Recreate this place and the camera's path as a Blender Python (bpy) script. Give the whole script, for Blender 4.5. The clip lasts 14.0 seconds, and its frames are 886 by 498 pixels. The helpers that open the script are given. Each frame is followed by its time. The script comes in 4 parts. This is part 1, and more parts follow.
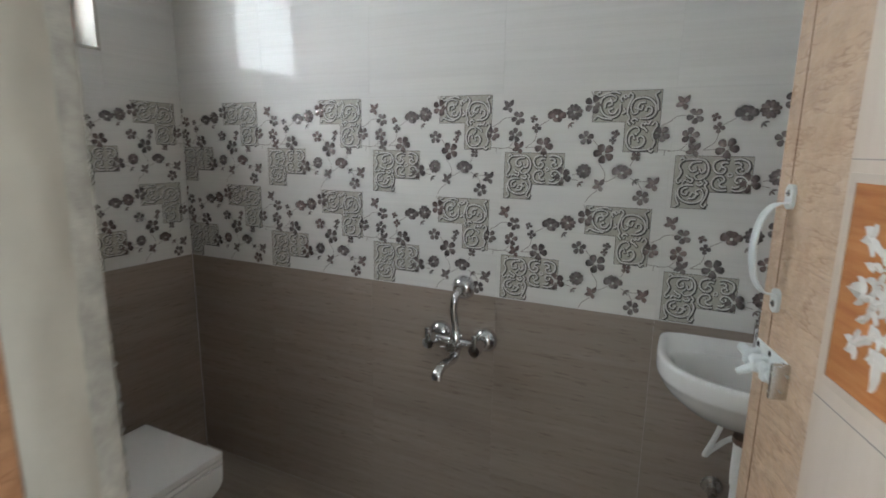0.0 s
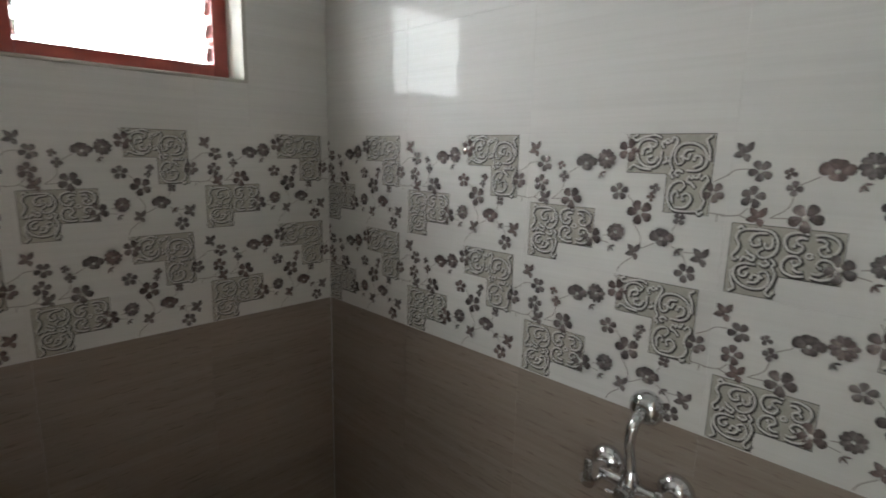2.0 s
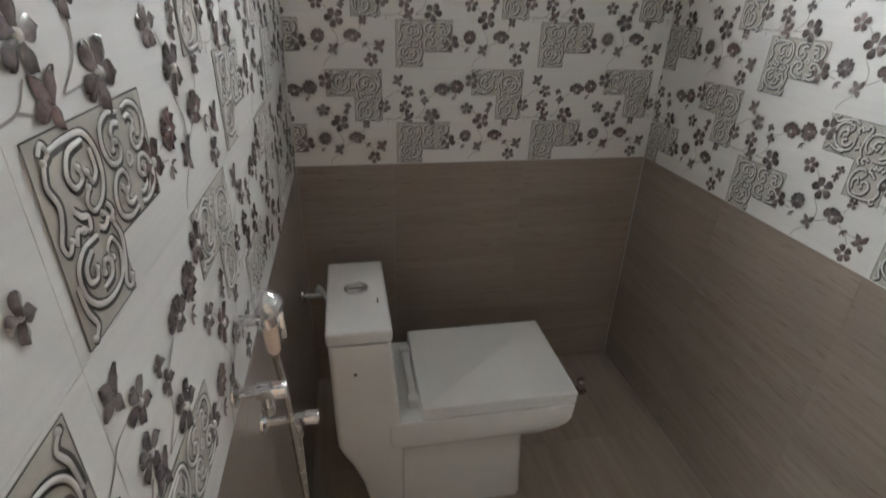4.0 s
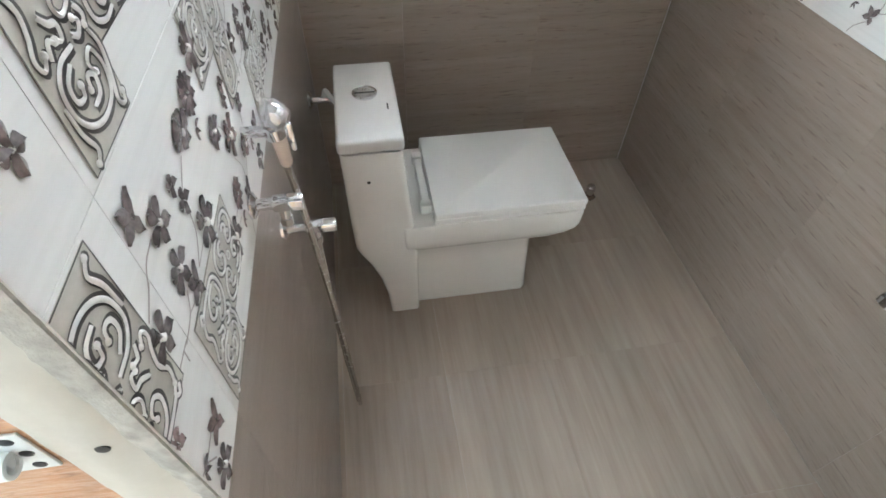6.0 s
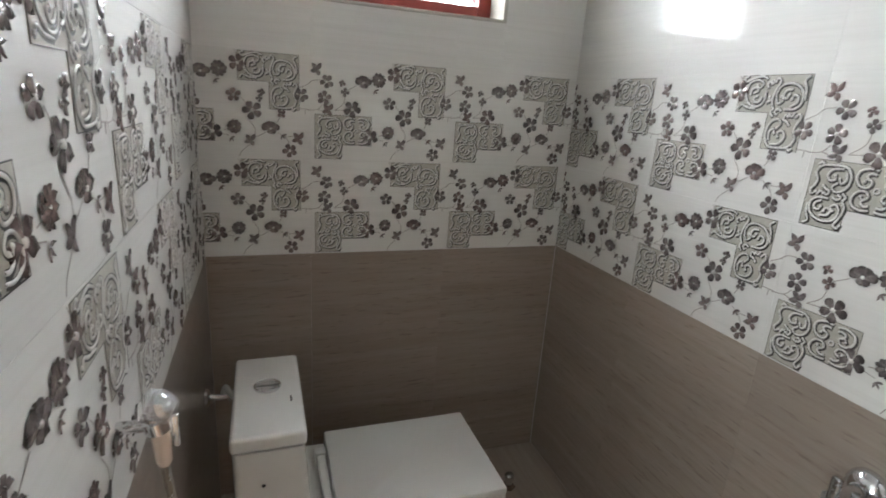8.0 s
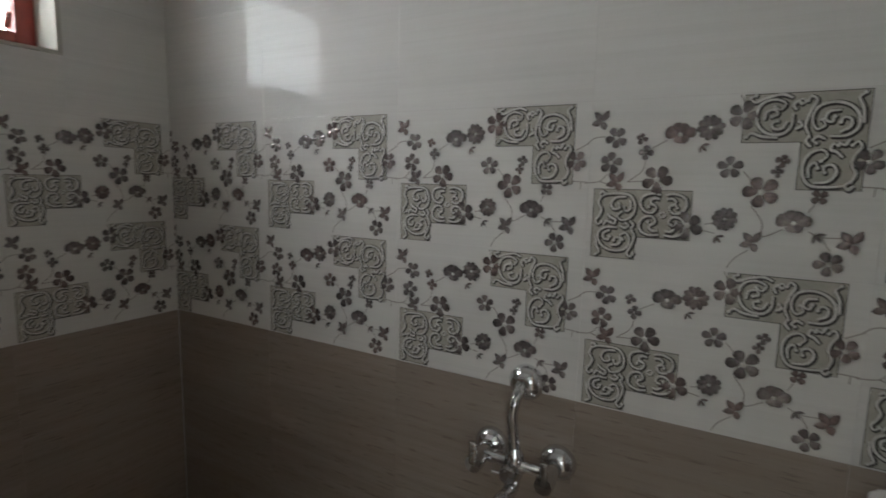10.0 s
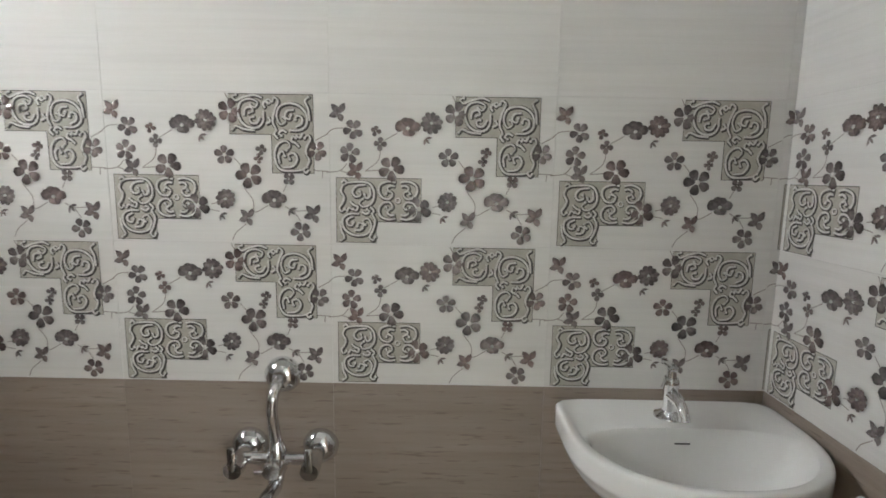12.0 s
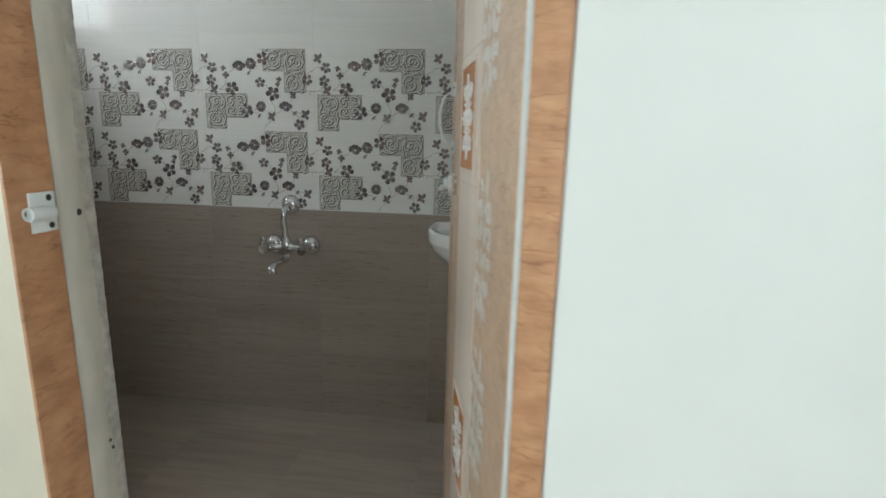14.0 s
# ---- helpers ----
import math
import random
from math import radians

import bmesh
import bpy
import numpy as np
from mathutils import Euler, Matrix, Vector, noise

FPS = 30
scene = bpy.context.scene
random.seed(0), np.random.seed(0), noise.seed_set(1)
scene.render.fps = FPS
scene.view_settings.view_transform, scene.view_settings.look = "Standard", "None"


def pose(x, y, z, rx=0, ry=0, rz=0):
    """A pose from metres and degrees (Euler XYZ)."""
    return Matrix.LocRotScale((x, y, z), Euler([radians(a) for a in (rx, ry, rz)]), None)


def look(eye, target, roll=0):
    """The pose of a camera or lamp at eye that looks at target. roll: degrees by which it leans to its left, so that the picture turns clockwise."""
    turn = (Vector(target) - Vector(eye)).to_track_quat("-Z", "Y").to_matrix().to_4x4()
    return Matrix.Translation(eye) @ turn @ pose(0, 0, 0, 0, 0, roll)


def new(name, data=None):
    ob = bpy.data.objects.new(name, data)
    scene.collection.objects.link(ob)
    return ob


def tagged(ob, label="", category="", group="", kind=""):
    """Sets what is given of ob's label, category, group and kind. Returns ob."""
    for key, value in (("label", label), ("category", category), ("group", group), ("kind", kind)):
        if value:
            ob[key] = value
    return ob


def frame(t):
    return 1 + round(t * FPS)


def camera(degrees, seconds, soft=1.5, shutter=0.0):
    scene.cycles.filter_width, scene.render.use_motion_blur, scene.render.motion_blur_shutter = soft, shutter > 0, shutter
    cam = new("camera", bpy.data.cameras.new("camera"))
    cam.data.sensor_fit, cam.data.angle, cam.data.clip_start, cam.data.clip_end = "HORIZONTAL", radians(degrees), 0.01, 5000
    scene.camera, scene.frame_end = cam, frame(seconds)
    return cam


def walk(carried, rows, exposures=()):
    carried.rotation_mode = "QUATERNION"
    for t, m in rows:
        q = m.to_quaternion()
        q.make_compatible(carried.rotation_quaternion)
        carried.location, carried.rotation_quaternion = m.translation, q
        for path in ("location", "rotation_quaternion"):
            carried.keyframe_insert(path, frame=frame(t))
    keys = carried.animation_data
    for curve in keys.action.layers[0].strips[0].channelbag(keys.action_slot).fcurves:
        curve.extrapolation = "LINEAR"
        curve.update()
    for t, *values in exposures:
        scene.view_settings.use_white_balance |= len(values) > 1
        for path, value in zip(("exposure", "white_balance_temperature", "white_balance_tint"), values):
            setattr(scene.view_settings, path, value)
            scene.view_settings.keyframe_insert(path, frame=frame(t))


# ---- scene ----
cam = camera(81.7, 14.0, soft=1.7, shutter=0.25)
PATH = [
    (0, (0.482, -1.435, 1.312), (-0.356, 0.345, 0.928), 0.9),
    (0.5, (0.368, -1.2, 1.333), (-0.358, 0.628, 0.97), 1.4),
    (1, (0.324, -1.064, 1.393), (-0.429, 0.756, 1.047), 1.5),
    (1.5, (0.279, -1.042, 1.415), (-0.762, 0.626, 1.047), 1.2),
    (2, (0.279, -1.048, 1.421), (-1.097, 0.355, 1.049), 1.3),
    (2.5, (0.287, -1.033, 1.416), (-1.379, 0.008, 1.04), 1.3),
    (3, (0.3, -1.034, 1.418), (-1.56, -0.407, 1.035), 1.4),
    (3.5, (0.297, -1.038, 1.404), (-1.583, -0.639, 0.85), 1.6),
    (4, (0.295, -1.048, 1.38), (-1.46, -0.704, 0.483), 1.7),
    (4.2, (0.291, -1.046, 1.381), (-1.379, -0.725, 0.329), 1.6),
    (6.3, (0.269, -1.05, 1.378), (-1.03, -0.809, -0.121), 1.6),
    (6.5, (0.273, -1.045, 1.377), (-1.144, -0.796, -0.011), 1.5),
    (7, (0.28, -1.042, 1.374), (-1.408, -0.744, 0.345), 1.8),
    (7.2, (0.285, -1.043, 1.373), (-1.488, -0.732, 0.501), 1.8),
    (9.3, (0.264, -1.027, 1.333), (-1.213, 0.292, 1.06), 1.5),
    (9.5, (0.254, -1.02, 1.326), (-1.094, 0.429, 1.052), 1.5),
    (10, (0.24, -1.012, 1.314), (-0.738, 0.712, 1.049), 1.3),
    (10.5, (0.225, -1.01, 1.309), (-0.332, 0.891, 1.036), 0.8),
    (11, (0.203, -1.008, 1.306), (0.101, 0.969, 1.021), 0.5),
    (11.5, (0.207, -1.016, 1.305), (0.328, 0.962, 1.03), 0.5),
    (12, (0.225, -1.041, 1.314), (0.211, 0.939, 1.027), 0.9),
    (12.5, (0.277, -1.122, 1.282), (0.175, 0.855, 0.995), 1.1),
    (13, (0.368, -1.318, 1.196), (0.236, 0.652, 0.881), 1.3),
    (13.5, (0.474, -1.63, 1.161), (0.312, 0.331, 0.802), 1.4),
    (14, (0.733, -1.917, 1.143), (0.485, 0.026, 0.734), 1.4),
]
EXPOSURES = [(0, -0.23, 6000, 8), (0.5, -0.01, 5900, 6), (1, 0.02, 6250, 9), (1.5, -0.18, 6250, 9), (2, -0.48, 6250, 8), (3, -0.68, 6300, 10),
             (3.5, -0.58, 6300, 10), (4, 0.17, 6100, 9), (4.2, 0.37, 6000, 8), (6.3, 1.25, 5700, 6), (7.0, 1.25, 5700, 6), (7.2, 1.25, 5700, 6),
             (7.8, 0.62, 6000, 8), (9.3, -0.83, 6200, 9), (9.5, -0.88, 6200, 9), (10, -0.98, 6250, 9), (10.5, -0.38, 6250, 8), (11, -0.07, 6300, 8),
             (11.5, 0.06, 6300, 8), (12, 0.16, 6350, 9), (12.5, 0.12, 6300, 8), (13, 0.23, 6050, 6), (13.5, 0.25, 5850, 5), (14, -0.36, 6000, 3)]
walk(cam, [(t, look(eye, target, roll)) for t, eye, target, roll in PATH], EXPOSURES)

# ---- plan, in metres ----
XW, XE, YS, YN = -1.338, 0.905, -1.213, 0.0    # inner tile faces
CEIL = 2.45
TILE_W, TILE_H, BAND = 0.45, 0.30, 0.87         # the flowered band runs from BAND to BAND + 0.6
WALL_T = 0.132                                  # the door wall
YO = YS - WALL_T                                # its outer face
DOOR_L, DOOR_R, DOOR_H = 0.103, 0.748, 2.03
WIN = (-0.893, -0.29, 1.62, 2.08)               # y, y, z, z
JOINT = 0.0005

# ---- world and lights ----
world = bpy.data.worlds.new("sky")
scene.world = world
world.use_nodes = True
wn = world.node_tree.nodes
sky = wn.new("ShaderNodeTexSky")
sky.sky_type, sky.sun_disc = "NISHITA", False
sky.sun_elevation, sky.sun_rotation = radians(50), radians(120)
world.node_tree.links.new(sky.outputs[0], wn["Background"].inputs[0])
wn["Background"].inputs[1].default_value = 0.1


def area_light(name, eye, target, w, h, watts, colour):
    data = bpy.data.lights.new(name, "AREA")
    data.shape, data.size, data.size_y, data.energy, data.color = "RECTANGLE", w, h, watts, colour
    ob = new(name, data)
    ob.matrix_world = look(eye, target)
    return ob


area_light("daylight_ventilator", (-1.75, -0.68, 2.14), (0, -0.68, 2.02), 1.45, 1.24, 150, (0.97, 0.96, 0.985))
# Stands in for daylight from unseen openings of the outer room; its place is assumed.
area_light("daylight_room_unseen", (2.3, -4.35, 1.55), (1.0, -1.3, 1.2), 1.5, 1.3, 37, (0.955, 0.98, 0.985))
# Added fill that brightens the outer room from the west; its window is assumed.
area_light("fill_side_daylight", (-1.35, -3.3, 1.55), (1.5, -4.1, 0.9), 0.9, 1.2, 54, (0.96, 0.98, 0.985))


# ---- materials ----
def mat(name):
    m = bpy.data.materials.new(name)
    m.use_nodes = True
    return m, m.node_tree.nodes, m.node_tree.links, m.node_tree.nodes["Principled BSDF"]


def ramp(nodes, links, source, stops):
    r = nodes.new("ShaderNodeValToRGB")
    while len(r.color_ramp.elements) < len(stops):
        r.color_ramp.elements.new(0.5)
    for e, (p, c) in zip(r.color_ramp.elements, stops):
        e.position, e.color = p, (*c, 1)
    links.new(source, r.inputs[0])
    return r.outputs[0]


def coords(nodes, links, scale, kind="Object", offset_by_object=True):
    tc = nodes.new("ShaderNodeTexCoord")
    mp = nodes.new("ShaderNodeMapping")
    mp.inputs["Scale"].default_value = scale
    links.new(tc.outputs[kind], mp.inputs["Vector"])
    if offset_by_object:
        oi = nodes.new("ShaderNodeObjectInfo")
        mul = nodes.new("ShaderNodeMath")
        mul.operation, mul.inputs[1].default_value = "MULTIPLY", 37.0
        links.new(oi.outputs["Random"], mul.inputs[0])
        links.new(mul.outputs[0], mp.inputs["Location"])
    return mp.outputs[0]


def noise_tex(nodes, links, vector, scale, detail=5.0, rough=0.55):
    n = nodes.new("ShaderNodeTexNoise")
    n.inputs["Scale"].default_value, n.inputs["Detail"].default_value, n.inputs["Roughness"].default_value = scale, detail, rough
    links.new(vector, n.inputs["Vector"])
    return n.outputs["Fac"]


def bump(nodes, links, bsdf, height, strength, distance):
    b = nodes.new("ShaderNodeBump")
    b.inputs["Strength"].default_value, b.inputs["Distance"].default_value = strength, distance
    links.new(height, b.inputs["Height"])
    links.new(b.outputs[0], bsdf.inputs["Normal"])


def mix_colour(nodes, links, fac, a, b, blend="MIX"):
    m = nodes.new("ShaderNodeMix")
    m.data_type, m.blend_type = "RGBA", blend
    if hasattr(fac, "links"):
        links.new(fac, m.inputs[0])
    else:
        m.inputs[0].default_value = fac
    for sock, v in ((m.inputs[6], a), (m.inputs[7], b)):
        if hasattr(v, "links"):
            links.new(v, sock)
        else:
            sock.default_value = (*v, 1)
    return m.outputs[2]


def streaky(name, dark, mid, light, scale, rough, grain=0.3, coat=0.0, cloud=0.14, cracks=0.0, brushed=0.0):
    """Glazed tile printed with fine horizontal streaks."""
    m, n, l, b = mat(name)
    v = coords(n, l, scale)
    fine = noise_tex(n, l, v, 1.0, 7, 0.62)
    broad = noise_tex(n, l, coords(n, l, tuple(s * 0.16 for s in scale)), 1.0, 3)
    col = ramp(n, l, fine, [(0.28, dark), (0.5, mid), (0.72, light)])
    shade = ramp(n, l, broad, [(0.3, (1 - cloud,) * 3), (0.7, (1 + cloud * 0.4,) * 3)])
    col = mix_colour(n, l, 1.0, col, shade, "MULTIPLY")
    if cracks:
        thin = noise_tex(n, l, coords(n, l, (scale[0] * 6.5, scale[1] * 6.5, scale[2] * 3.0)), 1.0, 2)
        col = mix_colour(n, l, cracks, col, ramp(n, l, thin, [(0.3, (0.45, 0.4, 0.36)), (0.4, (1, 1, 1))]), "MULTIPLY")
    l.new(col, b.inputs["Base Color"])
    b.inputs["Roughness"].default_value = rough
    b.inputs["Specular IOR Level"].default_value = 0.4
    b.inputs["Coat Weight"].default_value, b.inputs["Coat Roughness"].default_value = coat, 0.025
    if brushed:   # fine level ridges in the glaze draw its highlights out upwards
        b.inputs["Coat Roughness"].default_value = 0.2
        ridges = noise_tex(n, l, coords(n, l, (2, 2, 900)), 1.0, 2)
        rb = n.new("ShaderNodeBump")
        rb.inputs["Strength"].default_value, rb.inputs["Distance"].default_value = 1.0, brushed
        l.new(ridges, rb.inputs["Height"])
        l.new(rb.outputs[0], b.inputs["Coat Normal"])
    wave = noise_tex(n, l, coords(n, l, (4, 4, 4)), 1.0, 1)
    add = n.new("ShaderNodeMath")
    add.operation = "MULTIPLY_ADD"
    add.inputs[1].default_value = grain * 0.12
    l.new(fine, add.inputs[0])
    l.new(wave, add.inputs[2])
    bump(n, l, b, add.outputs[0], 0.1, 0.003)
    return m


PALE = streaky("pale_tile_glaze", (0.67, 0.655, 0.62), (0.705, 0.69, 0.655), (0.73, 0.715, 0.685), (3, 3, 120), 0.55, 0.05, 0.34, 0.05)
DARK = streaky("brown_wood_tile_glaze", (0.282, 0.226, 0.180), (0.32, 0.261, 0.212), (0.35, 0.291, 0.242), (2.6, 2.6, 60), 0.34, 0.6, 0.9, 0.12, 0.5, 0.0022)
FLOOR = streaky("floor_wood_tile_glaze", (0.325, 0.267, 0.215), (0.385, 0.323, 0.265), (0.425, 0.365, 0.307), (3, 48, 3), 0.36, 0.6)


def plain(name, colour, rough, metal=0.0, spot=0.06, scale=18.0, relief=0.0, coat=0.0):
    m, n, l, b = mat(name)
    v = coords(n, l, (1, 1, 1))
    big = noise_tex(n, l, v, scale, 4)
    fine = noise_tex(n, l, v, scale * 9, 5)
    lo, hi = tuple(c * (1 - spot) for c in colour), tuple(min(1, c * (1 + spot)) for c in colour)
    l.new(ramp(n, l, big, [(0.3, lo), (0.7, hi)]), b.inputs["Base Color"])
    b.inputs["Metallic"].default_value = metal
    v = spot if spot < 0.04 else 0.15
    r = ramp(n, l, fine, [(0.3, (max(0.02, rough * (1 - v)),) * 3), (0.7, (min(1, rough * (1 + v)),) * 3)])
    l.new(r, b.inputs["Roughness"])
    b.inputs["Coat Weight"].default_value = coat
    if relief:
        bump(n, l, b, fine, 0.5, relief)
    return m


def wrap_film():
    m, n, l, b = mat("clear_plastic_wrap")
    b.inputs["Base Color"].default_value = (0.9, 0.92, 0.95, 1)
    b.inputs["Roughness"].default_value = 0.18
    b.inputs["Alpha"].default_value = 0.2
    bump(n, l, b, noise_tex(n, l, coords(n, l, (1, 1, 1)), 120), 0.6, 0.004)
    return m


GROUT = plain("pale_grout", (0.60, 0.58, 0.55), 0.9, relief=0.0006)
CEMENT = plain("rough_cement_edge", (0.36, 0.345, 0.31), 0.95, spot=0.25, scale=60, relief=0.002)
PLASTER = plain("cream_wall_paint", (0.60, 0.56, 0.45), 0.6, spot=0.04, scale=7, relief=0.0008)
WHITEWALL = plain("white_wall_paint", (0.68, 0.695, 0.66), 0.55, spot=0.03, scale=4, relief=0.0004)
REVEAL = plain("trowelled_white_putty", (0.48, 0.46, 0.405), 0.65, spot=0.06, scale=14, relief=0.0006)
PLATE = plain("grey_beige_relief_ground", (0.43, 0.405, 0.35), 0.5, spot=0.1, scale=70)
SCROLL = plain("pale_raised_scroll", (0.66, 0.645, 0.61), 0.42, spot=0.12, scale=90)
# Shadow colour painted beside the raised scrolls; also plate outlines and the logo mark.
INK_SHADE = plain("ink_and_scroll_shadow", (0.055, 0.049, 0.044), 0.5, spot=0.2, scale=90)
STEM = plain("taupe_stem", (0.30, 0.265, 0.235), 0.35)
CERAMIC = plain("white_glazed_ceramic", (0.80, 0.795, 0.77), 0.14, spot=0.015, scale=5, coat=0.3)
SEAT = plain("white_seat_plastic", (0.80, 0.80, 0.78), 0.42, spot=0.01, scale=5)
CHROME = plain("chrome", (0.74, 0.74, 0.75), 0.09, 1.0, spot=0.04)
DULL_CHROME = plain("dull_chrome", (0.55, 0.54, 0.52), 0.25, 1.0, spot=0.1)
BLACK = plain("dark_hole", (0.012, 0.012, 0.013), 0.5)
PVC = plain("white_pvc", (0.76, 0.76, 0.73), 0.35)
RUST = plain("brown_stained_nut", (0.12, 0.075, 0.05), 0.6, spot=0.4, scale=80)
AMBER = plain("amber_plastic_wrap", (0.66, 0.54, 0.45), 0.2)
WRAP = wrap_film()
ALU = plain("white_coated_metal", (0.66, 0.70, 0.70), 0.32, spot=0.06, scale=40)
REDWOOD = plain("red_oxide_painted_frame", (0.27, 0.045, 0.035), 0.4, spot=0.2, scale=14, relief=0.0006)
CREAM = streaky("cream_laminate", (0.53, 0.445, 0.37), (0.56, 0.475, 0.395), (0.58, 0.50, 0.42), (40, 40, 5), 0.3)
BROWN_PANEL = streaky("brown_wood_laminate", (0.33, 0.125, 0.04), (0.43, 0.175, 0.06), (0.50, 0.225, 0.085), (8, 8, 90), 0.22)
ORNAMENT = plain("white_printed_leaf", (0.57, 0.545, 0.50), 0.3, spot=0.07, scale=50)


def petal_material():
    m, n, l, b = mat("grey_mauve_pearl_petal")
    oi, geo = n.new("ShaderNodeObjectInfo"), n.new("ShaderNodeNewGeometry")
    base = ramp(n, l, oi.outputs["Random"], [(0.0, (0.18, 0.162, 0.16)), (0.5, (0.228, 0.198, 0.192)), (1.0, (0.215, 0.162, 0.152))])
    isl = ramp(n, l, geo.outputs["Random Per Island"], [(0.0, (0.55, 0.53, 0.53)), (1.0, (1.35, 1.32, 1.3))])
    vein = noise_tex(n, l, coords(n, l, (1, 1, 1)), 160, 3)
    vr = ramp(n, l, vein, [(0.35, (0.7, 0.7, 0.7)), (0.65, (1.25, 1.25, 1.25))])
    tc, ln = n.new("ShaderNodeTexCoord"), n.new("ShaderNodeVectorMath")
    ln.operation = "LENGTH"
    l.new(tc.outputs["Object"], ln.inputs[0])
    fade = ramp(n, l, ln.outputs["Value"], [(0.0, (0.9, 0.88, 0.86)), (0.008, (1.3, 1.3, 1.3)), (0.016, (1.0, 1.0, 1.0)), (0.026, (0.45, 0.43, 0.42))])
    c = mix_colour(n, l, 1.0, base, isl, "MULTIPLY")
    c = mix_colour(n, l, 1.0, c, fade, "MULTIPLY")
    l.new(mix_colour(n, l, 1.0, c, vr, "MULTIPLY"), b.inputs["Base Color"])
    b.inputs["Roughness"].default_value, b.inputs["Metallic"].default_value = 0.2, 0.2
    b.inputs["Coat Weight"].default_value, b.inputs["Coat Roughness"].default_value = 0.45, 0.08
    return m


PETAL = petal_material()
PEARL = plain("pearl_flower_heart", (0.72, 0.70, 0.66), 0.2)


def bark_material(name, lo, mid, hi):
    """Laminate embossed like bark: short uneven creases over a blotchy ground."""
    m, n, l, b = mat(name)
    v = coords(n, l, (1, 1, 1), offset_by_object=False)
    mp = n.new("ShaderNodeMapping")
    mp.inputs["Scale"].default_value = (17, 17, 40)
    mp.inputs["Rotation"].default_value = (0, radians(7), 0)
    l.new(v, mp.inputs["Vector"])
    fibre = noise_tex(n, l, mp.outputs[0], 1.0, 6, 0.62)
    mp2 = n.new("ShaderNodeMapping")
    mp2.inputs["Scale"].default_value = (11, 11, 46)
    mp2.inputs["Rotation"].default_value = (0, radians(-9), 0)
    l.new(v, mp2.inputs["Vector"])
    fold = noise_tex(n, l, mp2.outputs[0], 1.0, 3, 0.55)
    off, dist = n.new("ShaderNodeMath"), n.new("ShaderNodeMath")
    off.operation, off.inputs[1].default_value = "SUBTRACT", 0.5
    dist.operation = "ABSOLUTE"
    l.new(fold, off.inputs[0])
    l.new(off.outputs[0], dist.inputs[0])
    crease = dist.outputs[0]
    gate = noise_tex(n, l, v, 19, 2)
    blotch = noise_tex(n, l, v, 26, 3)
    col = ramp(n, l, fibre, [(0.25, lo), (0.5, mid), (0.75, hi)])
    line = ramp(n, l, crease, [(0.0, (0.56, 0.45, 0.36)), (0.012, (0.84, 0.79, 0.74)), (0.035, (1, 1, 1))])
    tone = ramp(n, l, blotch, [(0.3, (0.84, 0.81, 0.78)), (0.7, (1.06, 1.06, 1.06))])
    strength = ramp(n, l, gate, [(0.4, (0.12, 0.12, 0.12)), (0.62, (0.85, 0.85, 0.85))])
    mc = n.new("ShaderNodeMix")
    mc.data_type, mc.blend_type = "RGBA", "MULTIPLY"
    l.new(strength, mc.inputs[0])
    l.new(col, mc.inputs[6])
    l.new(line, mc.inputs[7])
    c = mc.outputs[2]
    l.new(mix_colour(n, l, 1.0, c, tone, "MULTIPLY"), b.inputs["Base Color"])
    b.inputs["Roughness"].default_value = 0.34
    b.inputs["Coat Weight"].default_value, b.inputs["Coat Roughness"].default_value = 0.35, 0.08
    mx = n.new("ShaderNodeMath")
    mx.operation = "MULTIPLY_ADD"
    mx.inputs[1].default_value = 0.6
    sm = n.new("ShaderNodeMath")
    sm.operation, sm.inputs[1].default_value = "MINIMUM", 0.12
    l.new(crease, sm.inputs[0])
    l.new(fibre, mx.inputs[0])
    l.new(sm.outputs[0], mx.inputs[2])
    bump(n, l, b, mx.outputs[0], 0.85, 0.007)
    return m


BARK = bark_material("tan_creased_bark_laminate", (0.50, 0.35, 0.225), (0.56, 0.405, 0.275), (0.61, 0.46, 0.33))
FRAME_BARK = bark_material("brown_creased_bark_laminate", (0.37, 0.18, 0.085), (0.47, 0.25, 0.13), (0.56, 0.33, 0.18))


def louvre_glass(name, tint, lo, hi):
    m, n, l, b = mat(name)
    b.inputs["Base Color"].default_value = (*tint, 1)
    b.inputs["Transmission Weight"].default_value = 1.0
    v = coords(n, l, (1, 1, 1))
    l.new(ramp(n, l, noise_tex(n, l, v, 60), [(0.3, (lo,) * 3), (0.7, (hi,) * 3)]), b.inputs["Roughness"])
    b.inputs["IOR"].default_value = 1.45
    return m


GLASS = louvre_glass("louvre_glass", (0.93, 0.97, 0.95), 0.01, 0.03)
GLASS_EDGE = louvre_glass("ground_glass_edge", (0.72, 0.78, 0.75), 0.25, 0.4)


